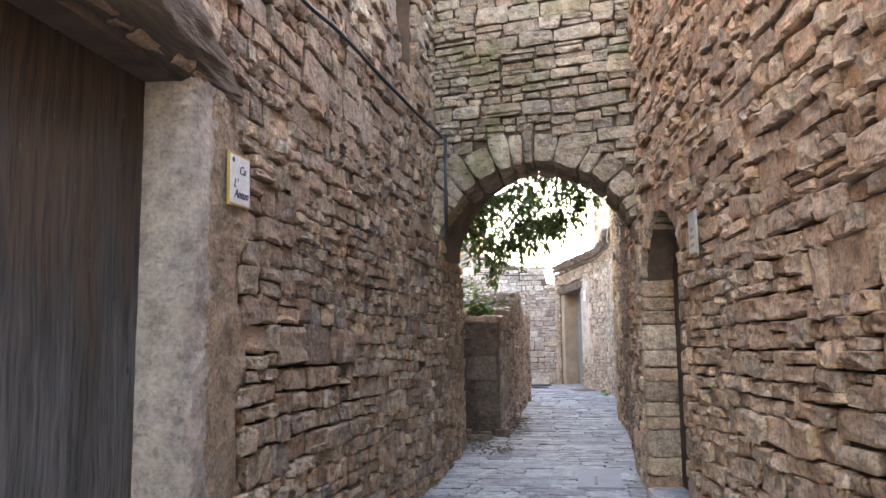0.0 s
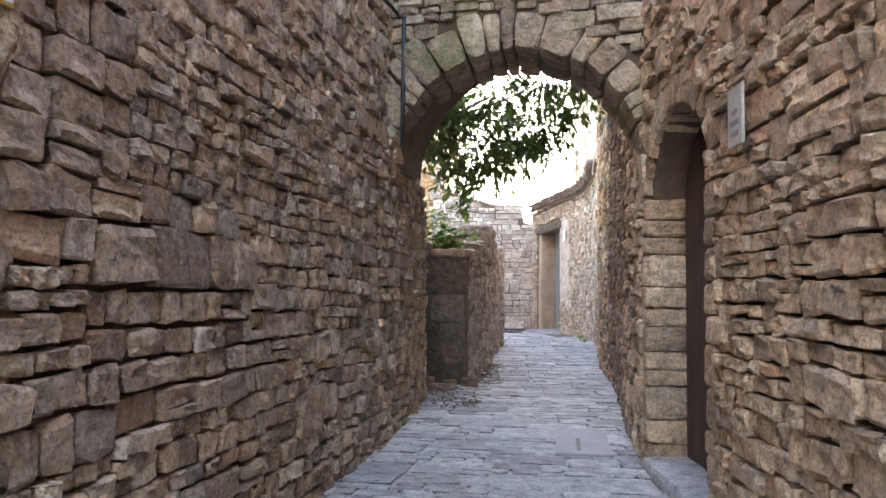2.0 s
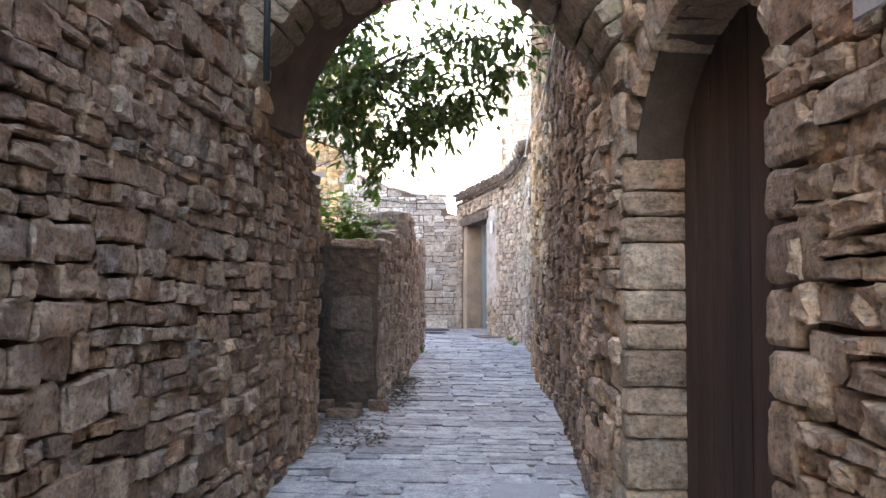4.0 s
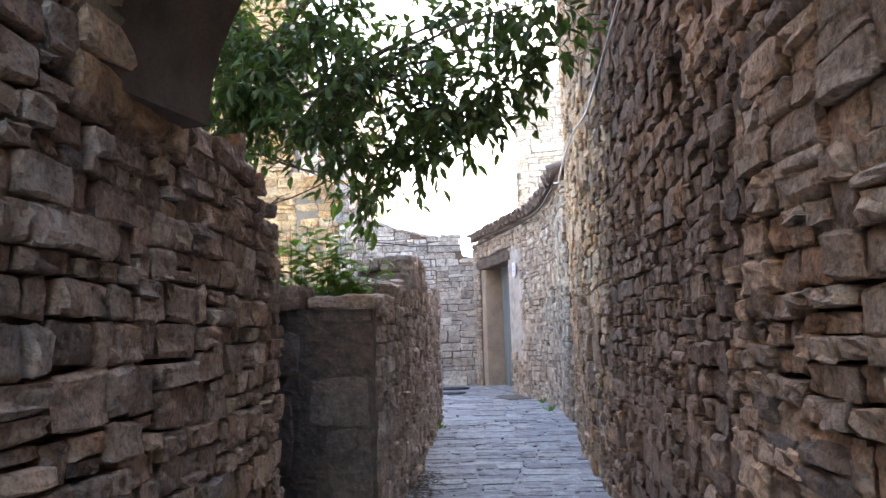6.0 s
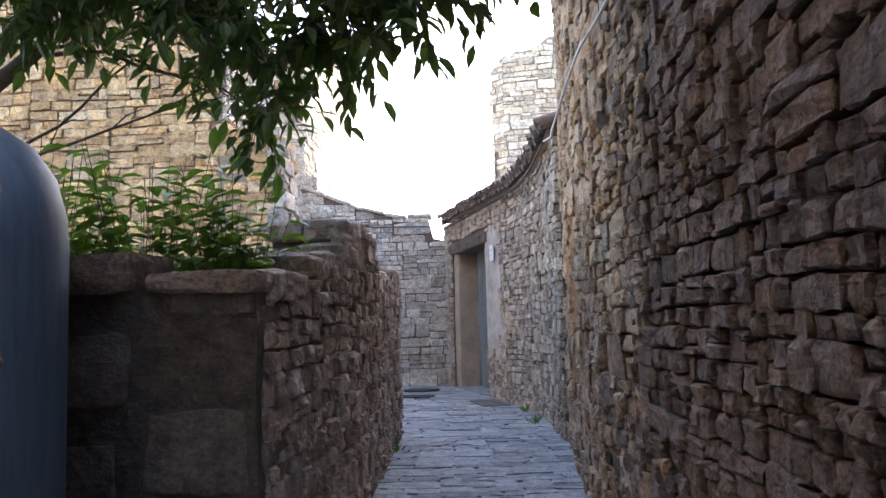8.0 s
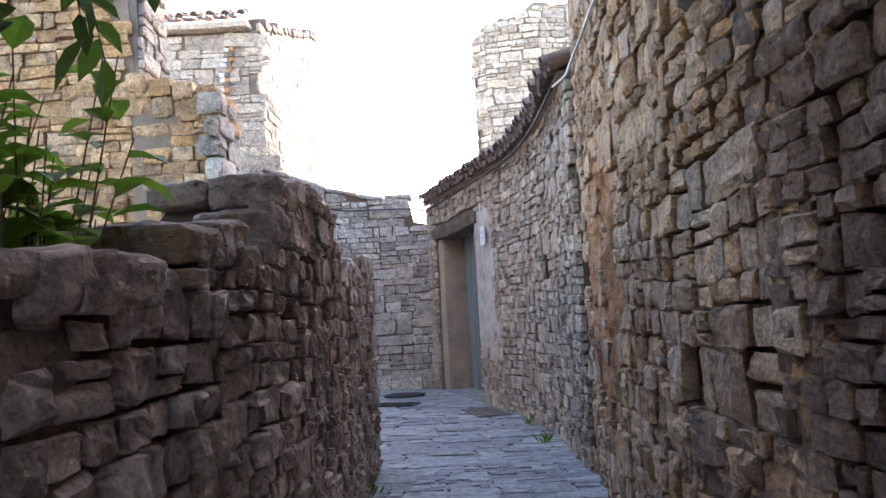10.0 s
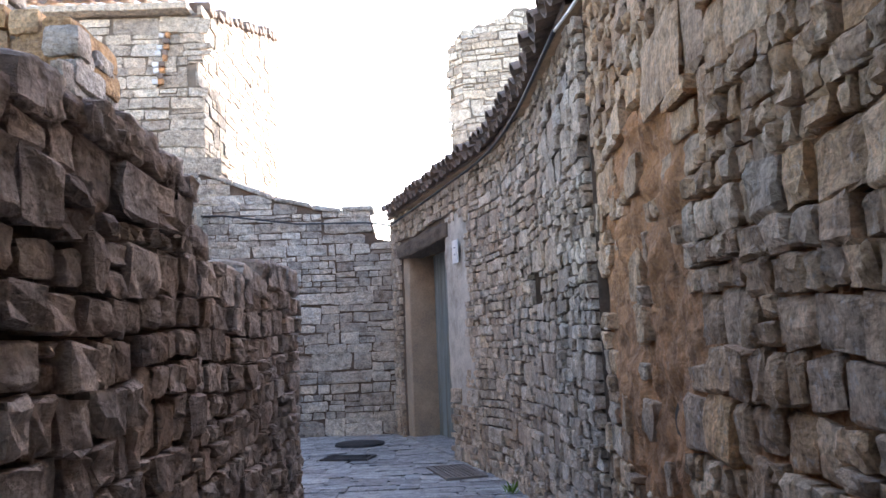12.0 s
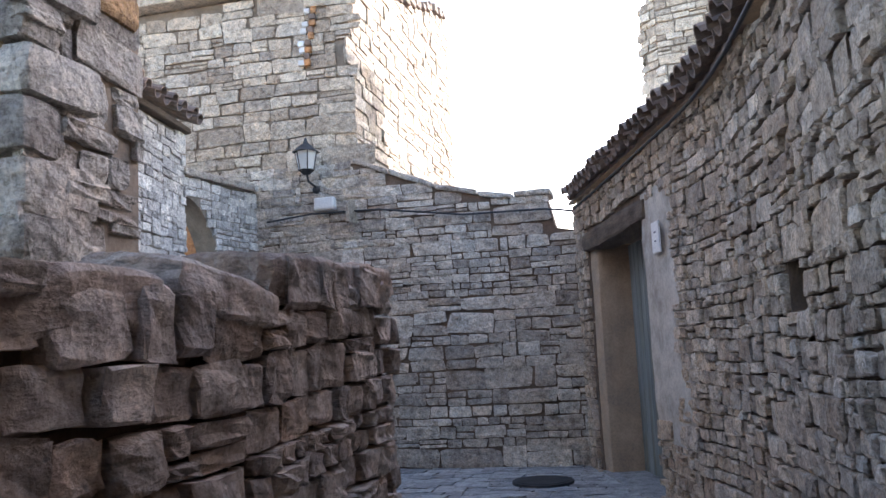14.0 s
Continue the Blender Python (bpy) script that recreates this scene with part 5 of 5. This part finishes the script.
def grate(name, x, y, w, d, turn, label, metal=M_IRON, pit=M_BLACK):
    th = thing(name, label, "drain grate")
    m = pose(x, y, floor_z(y), 0, 0, turn)
    bm = bmesh.new()
    for lo, hi in (((-w / 2, -d / 2, -0.03), (w / 2, -d / 2 + 0.03, 0.032)), ((-w / 2, d / 2 - 0.03, -0.03), (w / 2, d / 2, 0.032)),
                   ((-w / 2, -d / 2 + 0.03, -0.03), (-w / 2 + 0.03, d / 2 - 0.03, 0.032)), ((w / 2 - 0.03, -d / 2 + 0.03, -0.03), (w / 2, d / 2 - 0.03, 0.032))):
        box(bm, lo, hi, m)
    part("frame", bm, metal, th)
    n = max(3, int((w - 0.06) / 0.045))
    for k in range(n):
        bm = bmesh.new()
        x0 = -w / 2 + 0.03 + (w - 0.06) * (k + 0.25) / n
        box(bm, (x0, -d / 2 + 0.03, -0.02), (x0 + (w - 0.06) / n * 0.5, d / 2 - 0.03, 0.028), m)
        part("bar", bm, metal, th)
    bm = bmesh.new()
    box(bm, (-w / 2, -d / 2, -0.06), (w / 2, d / 2, -0.02), m)
    part("pit", bm, pit, th)


grate("drain_grate", -1.0, 19.75, 0.62, 0.42, -12, "square cast-iron drain grate in the lane")
grate("drain_grate", 0.32, 18.3, 0.45, 0.9, 14, "rectangular rusty drain grate by the barn wall", M_RUST, M_RUST)
slab = thing("drain_slab", "smooth grey concrete drain cover with a slot", "drain cover")
bm = bmesh.new()
box(bm, (0.36, 4.35, floor_z(4.6) - 0.03), (0.78, 5.5, floor_z(4.6) + 0.022), None, 0.006)
part("slab", bm, plain_material("grey_concrete", (0.30, 0.30, 0.30), 0.85, vary=0.15), slab)
bm = bmesh.new()
box(bm, (0.52, 4.5, floor_z(4.6) + 0.018), (0.55, 5.0, floor_z(4.6) + 0.0245))
part("slot", bm, M_BLACK, slab)

# ---- water tank behind the wall end ----
tank = thing("water_tank", "tall blue-grey streaked plastic tank with a domed top", "tank")
bm = bmesh.new()
prof = [(0.36, 0.0), (0.37, 0.05), (0.37, 1.78), (0.36, 1.9), (0.32, 2.05), (0.24, 2.17), (0.12, 2.25), (0.03, 2.27)]
rings = [[bm.verts.new((-1.78 + r * math.cos(2 * math.pi * k / 36), 8.0 + 0.9 * r * math.sin(2 * math.pi * k / 36), floor_z(8) + z)) for k in range(36)] for r, z in prof]
for r0, r1 in zip(rings, rings[1:]):
    for k in range(36):
        bm.faces.new((r0[k], r0[(k + 1) % 36], r1[(k + 1) % 36], r1[k]))
bm.faces.new(rings[-1])
bm.faces.new(list(reversed(rings[0])))
part("body", bm, M_TANK, tank, smooth=True)
bm = bmesh.new()
bmesh.ops.create_cone(bm, cap_ends=True, segments=16, radius1=0.07, radius2=0.065, depth=0.06, matrix=Matrix.Translation((-1.78, 8.0, floor_z(8) + 2.29)))
part("cap", bm, M_TANK, tank)


# ---- tree and garden plants ----
def add_leaf(co, faces, base, direction, up, length, width, fold=0.25):
    d = direction.normalized()
    side = d.cross(up)
    if side.length < 1e-3:
        side = d.orthogonal()
    side.normalize()
    nrm = side.cross(d)
    k = len(co)
    for a, w, h in ((0.0, 0.0, 0.0), (0.3, 0.42, fold), (0.62, 0.40, fold * 0.9), (1.0, 0.0, -0.18), (0.3, -0.42, fold), (0.62, -0.40, fold * 0.9), (0.35, 0.0, 0.0), (0.66, 0.0, -0.04)):
        co.append(base + d * (a * length) + side * (w * width) + nrm * (h * width * 0.6 - a * a * 0.12 * length))
    faces += [(k, k + 1, k + 6), (k + 1, k + 2, k + 7, k + 6), (k + 2, k + 3, k + 7), (k, k + 6, k + 4), (k + 6, k + 7, k + 5, k + 4), (k + 7, k + 3, k + 5)]


def leaf_mesh(name, co, faces, material, parent, label=""):
    me = bpy.data.meshes.new(name)
    me.from_pydata([tuple(c) for c in co], [], faces)
    ob = link_mesh(name, me, material, parent, label)
    return tagged(ob, kind="stuff")


tree = thing("tree", "leafy green tree arching over the lane wall", "tree")
rng_tr = np.random.default_rng(141)
bm = bmesh.new()
tube(bm, [(-3.3, 9.75, -0.1), (-3.27, 9.7, 0.9), (-3.2, 9.65, 1.8), (-3.1, 9.6, 2.4)], 0.14, 12, 0.09)
part("trunk", bm, M_BARK, tree, smooth=True)
# boughs: ends of the limbs, then lobes of foliage round them
# the last six lobes are unseen, added overhead to shade the right wall
lobes = [((-0.85, 8.85, 2.42), 0.12), ((-1.4, 8.9, 2.98), 0.36), ((-2.0, 9.0, 3.05), 0.38), ((-1.7, 8.8, 3.25), 0.4), ((-1.05, 8.8, 2.78), 0.28), ((-0.45, 8.7, 2.72), 0.24), ((-0.12, 8.55, 2.85), 0.22), ((-0.86, 8.9, 2.85), 0.28), ((-0.6, 8.8, 2.9), 0.26), ((-0.38, 8.7, 3.05), 0.35), ((-0.1, 8.6, 3.08), 0.33), ((0.15, 8.5, 3.12), 0.24),
         ((0.38, 8.4, 3.3), 0.22), ((0.62, 8.2, 3.6), 0.2), ((-1.25, 9.0, 3.3), 0.42), ((-0.85, 8.8, 3.4), 0.45), ((-1.75, 9.3, 3.6), 0.5), ((-0.4, 8.9, 3.6), 0.48),
         ((-1.2, 9.2, 3.95), 0.7), ((-2.2, 9.6, 3.95), 0.7), ((0.2, 8.7, 3.75), 0.4), ((-1.9, 8.9, 3.4), 0.4), ((-2.7, 9.3, 3.7), 0.6), ((-2.2, 8.6, 3.9), 0.5),
         ((-1.5, 9.6, 5.0), 0.85), ((-0.5, 9.3, 4.9), 0.75), ((-2.6, 10.0, 5.0), 0.9), ((-2.0, 8.4, 4.7), 0.7), ((0.3, 9.0, 4.8), 0.6), ((-1.2, 8.3, 4.85), 0.6)]
l_co, l_f = [], []
boughs = []
for ends in (((-3.15, 9.65, 2.2), (-2.4, 9.3, 3.0), (-1.1, 9.0, 3.35)), ((-3.12, 9.62, 2.3), (-2.9, 9.5, 3.2), (-2.2, 9.4, 4.1)), ((-3.12, 9.6, 2.3), (-2.3, 9.6, 3.6), (-1.0, 9.5, 4.6))):
    e = [Vector(p) for p in ends]
    pts = [e[0].lerp(e[1], t).lerp(e[1].lerp(e[2], t), t) for t in np.linspace(0, 1, 12)]
    pts = [p + Vector(noise.noise_vector(p * 1.7)) * 0.05 for p in pts]
    bm = bmesh.new()
    tube(bm, pts, 0.06, 9, 0.025)
    part("bough", bm, M_BARK, tree, smooth=True)
    boughs += pts[4:]
for (c, r) in lobes:
    c = Vector(c)
    hub = min(boughs, key=lambda p: (p - c).length + 0.25 * rng_tr.random())
    mid = hub.lerp(c, 0.5) + Vector((0, 0, 0.15))
    bm = bmesh.new()
    pts = [hub.lerp(mid, t).lerp(mid.lerp(c, t), t) for t in np.linspace(0, 1, 9)]
    pts = [p + Vector(noise.noise_vector(p * 2.0)) * 0.08 * math.sin(math.pi * i / 8) for i, p in enumerate(pts)]
    tube(bm, pts, 0.018, 7, 0.005)
    part("limb", bm, M_BARK, tree, smooth=True)
    twigs = int(11 + 140 * r * r)
    tw = bmesh.new()
    for _ in range(twigs):
        d = Vector(rng_tr.normal(0, 1, 3))
        d.normalize()
        p0 = c + d * r * rng_tr.uniform(0.0, 0.6)
        d2 = (d + Vector((0.25, -0.2, -0.55)) + Vector(rng_tr.normal(0, 0.4, 3))).normalized()
        ln = rng_tr.uniform(0.18, 0.42)
        p1 = p0 + d2 * ln
        p1.z -= 0.06
        tube(tw, [p0, p0.lerp(p1, 0.5) + Vector((0, 0, 0.02)), p1], 0.0035, 4, 0.0015)
        k = int(rng_tr.integers(6, 10))
        for j in range(k):
            f = (j + 0.6) / k
            b = p0.lerp(p1, f)
            turn = Vector(rng_tr.normal(0, 1, 3))
            side = d2.cross(turn).normalized()
            ld = (d2 * 0.5 + side * 0.8 + Vector((0, 0, -0.45 * rng_tr.random() - 0.1))).normalized()
            add_leaf(l_co, l_f, b, ld, Vector((rng_tr.normal(0, 0.3), rng_tr.normal(0, 0.3), 1)), rng_tr.uniform(0.10, 0.16), rng_tr.uniform(0.045, 0.07))
    part("twig", tw, M_BARK, tree)
leaf_mesh("crown", l_co, l_f, M_LEAF, tree)
# bare thin branches reaching down in front of the ruin
sprays = [((-2.4, 9.4, 2.9), (-1.5, 9.0, 3.06), (-0.85, 8.9, 2.98)), ((-2.4, 9.4, 2.9), (-1.35, 8.95, 2.75), (-0.85, 8.9, 2.3)), ((-3.1, 9.6, 2.2), (-1.95, 9.1, 2.25), (-1.1, 8.9, 2.52)),
          ((-2.4, 9.4, 2.9), (-1.7, 9.0, 2.9), (-1.15, 8.9, 2.45)), ((-3.1, 9.6, 2.2), (-1.8, 9.3, 2.45), (-1.45, 9.0, 2.9))]
for ends in sprays:
    e = [Vector(p) for p in ends]
    pts = [e[0].lerp(e[1], t).lerp(e[1].lerp(e[2], t), t) for t in np.linspace(0, 1, 10)]
    pts = [p + Vector(noise.noise_vector(p * 3.0)) * 0.04 for p in pts]
    bm = bmesh.new()
    tube(bm, pts, 0.013, 6, 0.004)
    part("branch", bm, M_BARK, tree, smooth=True)
    for j in (4, 6, 8):
        d = Vector((rng_tr.uniform(0.05, 0.3), rng_tr.uniform(-0.15, 0.1), rng_tr.uniform(-0.2, 0.25)))
        bm = bmesh.new()
        tube(bm, [pts[j], pts[j] + d * 0.5 + Vector((0, 0, 0.02)), pts[j] + d], 0.005, 5, 0.002)
        part("twig", bm, M_BARK, tree, smooth=True)


def bush(x, y, z, r, h, seed, n, label):
    rng = np.random.default_rng(seed)
    th = thing("garden_shrub", label, "shrub", "shrubs behind the garden wall")
    co, faces = [], []
    st = bmesh.new()
    for _ in range(n):
        a = rng.uniform(0, 2 * math.pi)
        lean = rng.uniform(0.1, 1.0) * r
        p0 = Vector((x + rng.normal(0, 0.06), y + rng.normal(0, 0.06), z))
        p1 = Vector((x + lean * math.cos(a), y + lean * math.sin(a), z + h * rng.uniform(0.6, 1.1)))
        tube(st, [p0, p0.lerp(p1, 0.5) + Vector((0, 0, 0.05)), p1], 0.005, 4, 0.002)
        for j in range(16):
            f = 0.3 + 0.7 * j / 16
            b = p0.lerp(p1, f)
            an = rng.uniform(0, 2 * math.pi)
            add_leaf(co, faces, b, Vector((math.cos(an), math.sin(an), rng.uniform(-0.3, 0.5))), Vector((0, 0, 1)), rng.uniform(0.10, 0.17), rng.uniform(0.06, 0.1))
    part("stem", st, M_BARK, th)
    leaf_mesh("foliage", co, faces, M_LEAF_LIGHT, th)


bush(-1.55, 9.3, 0.7, 0.5, 1.5, 1, 50, "fresh green leafy shrub behind the rendered wall end")
bush(-1.1, 9.15, 0.7, 0.32, 1.4, 2, 34, "fresh green leafy shrub behind the rendered wall end")
bush(-2.2, 9.3, 0.7, 0.6, 1.5, 3, 60, "fresh green leafy shrub behind the rendered wall end")
bush(-1.5, 10.6, 0.7, 0.32, 1.1, 6, 26, "fresh green leafy shrub behind the low garden wall")
bush(-1.75, 11.6, 0.4, 0.5, 1.35, 4, 24, "fresh green leafy shrub behind the low garden wall")
bush(-1.6, 12.6, 0.4, 0.4, 1.35, 5, 14, "fresh green leafy shrub behind the low garden wall")
rng_wd = np.random.default_rng(177)
for k, (x, y) in enumerate(((0.86, 15.6), (-0.74, 13.6), (0.80, 17.0))):
    weed = thing("weed", "small green weed tuft at the wall foot", "weed", "weeds along the lane")
    co, faces = [], []
    for _ in range(26):
        a = rng_wd.uniform(0, 2 * math.pi)
        add_leaf(co, faces, Vector((x + rng_wd.normal(0, 0.03), y + rng_wd.normal(0, 0.06), floor_z(y) + 0.008)), Vector((0.5 * math.cos(a), 0.5 * math.sin(a), 0.8)), Vector((math.sin(a), math.cos(a), 0.2)), rng_wd.uniform(0.05, 0.13), 0.02)
    leaf_mesh("blade", co, faces, M_LEAF_LIGHT, weed)
bm = bmesh.new()
box(bm, (-6.0, 8.9, -0.1), (-1.28, 14.2, 0.75))
tagged(part("garden_bed", bm, M_GROUND), "raised earth garden bed behind a low wall", "garden bed", kind="structure")

# ---- leaf litter and fallen stones by the pier ----
rng_l = np.random.default_rng(151)
co, faces = [], []
for _ in range(620):
    y = rng_l.uniform(6.4, 10.6)
    x = -0.72 + abs(rng_l.normal(0, 0.16)) if y > 8.4 else rng_l.uniform(-1.0, -0.45) - (0.5 if y > 7.1 else 0.0) * rng_l.random()
    a = rng_l.uniform(0, 2 * math.pi)
    add_leaf(co, faces, Vector((x, y, floor_z(y) + 0.022 + rng_l.uniform(0, 0.015))), Vector((math.cos(a), math.sin(a), rng_l.normal(0, 0.15))), Vector((0, 0, 1)), rng_l.uniform(0.04, 0.08), 0.03)
me = bpy.data.meshes.new("leaf_litter")
me.from_pydata([tuple(c) for c in co], [], faces)
tagged(link_mesh("leaf_litter", me, M_LITTER), "dry brown leaf litter along the wall foot", "leaf litter", kind="stuff")
for x, y, w, h, sd in ((-1.0, 7.85, 0.34, 0.09, 1), (-0.72, 8.2, 0.2, 0.12, 2), (-0.95, 8.15, 0.16, 0.1, 3), (-1.25, 8.1, 0.25, 0.13, 4)):
    bm = rough_block((x - w / 2, y - w * 0.35, floor_z(y) - 0.01), (x + w / 2, y + w * 0.35, floor_z(y) + h), sd + 600, 0.03, 2)
    tagged(part("fallen_stone", bm, M_STONE_SHADED), "loose rough stone fallen at the wall foot", "stone", "fallen stones")

# ---- lane paving ----
paving = thing("pavement", "worn grey irregular stone paving of a narrow lane", "pavement", kind="structure")
rng_f = np.random.default_rng(161)


def pave_cells():
    """Irregular flags, laid in short broken courses."""
    lane = lay_out(rng_f, -1.3, 1.75, -4.8, 14.6, band=(0.5, 0.95), panel=(0.5, 1.1), high=(0.13, 0.33), long=(0.8, 2.1))
    yard = lay_out(rng_f, -4.6, 1.3, 14.6, 22.3, band=(0.6, 1.1), panel=(0.6, 1.4), high=(0.2, 0.42), long=(0.8, 2.1))
    return lane + yard


todo = sorted(pave_cells(), key=lambda q: abs((q[2] + q[3]) / 2 - 8.5))
co_all, f_all, n0 = [], [], 0
for i, (a, b, c, d) in enumerate(todo):
    x, y = (a + b) / 2, (c + d) / 2
    x += 0.05 * noise.noise((x * 2, y * 2, 1))
    y += 0.05 * noise.noise((x * 2, y * 2, 5))
    w, h = b - a - rng_f.uniform(0.0, 0.012), d - c - rng_f.uniform(0.0, 0.012)
    k = int(rng_f.integers(len(SLABS)))
    rot = rng_f.normal(0, 0.09)
    slope = (floor_z(y + 0.1) - floor_z(y - 0.1)) / 0.2
    X = Vector((math.cos(rot), math.sin(rot), rng_f.normal(0, 0.008))) * w
    Y = Vector((-math.sin(rot), math.cos(rot), slope + rng_f.normal(0, 0.008))) * h
    N = Vector((0, 0, 1)) * 0.017
    o = Vector((x, y, floor_z(y) - 0.009 + rng_f.normal(0, 0.002)))
    m = Matrix(((-X.x, N.x, Y.x, o.x), (-X.y, N.y, Y.y, o.y), (-X.z, N.z, Y.z, o.z), (0, 0, 0, 1)))
    if i < 300:
        ob = new("paving_stone", rock_mesh(SLABS, k, M_PAVE, "paving_stone"))
        ob.parent = paving
        ob.matrix_basis = m
    else:
        cc, ff = SLABS[k]
        mm = np.array(m)
        co_all.append(cc @ mm[:3, :3].T + mm[:3, 3])
        f_all += [tuple(v + n0 for v in f) for f in ff]
        n0 += len(cc)
me = bpy.data.meshes.new("paving")
me.from_pydata(np.vstack(co_all).tolist(), [], f_all)
tagged(link_mesh("paving", me, M_PAVE, paving), kind="stuff")
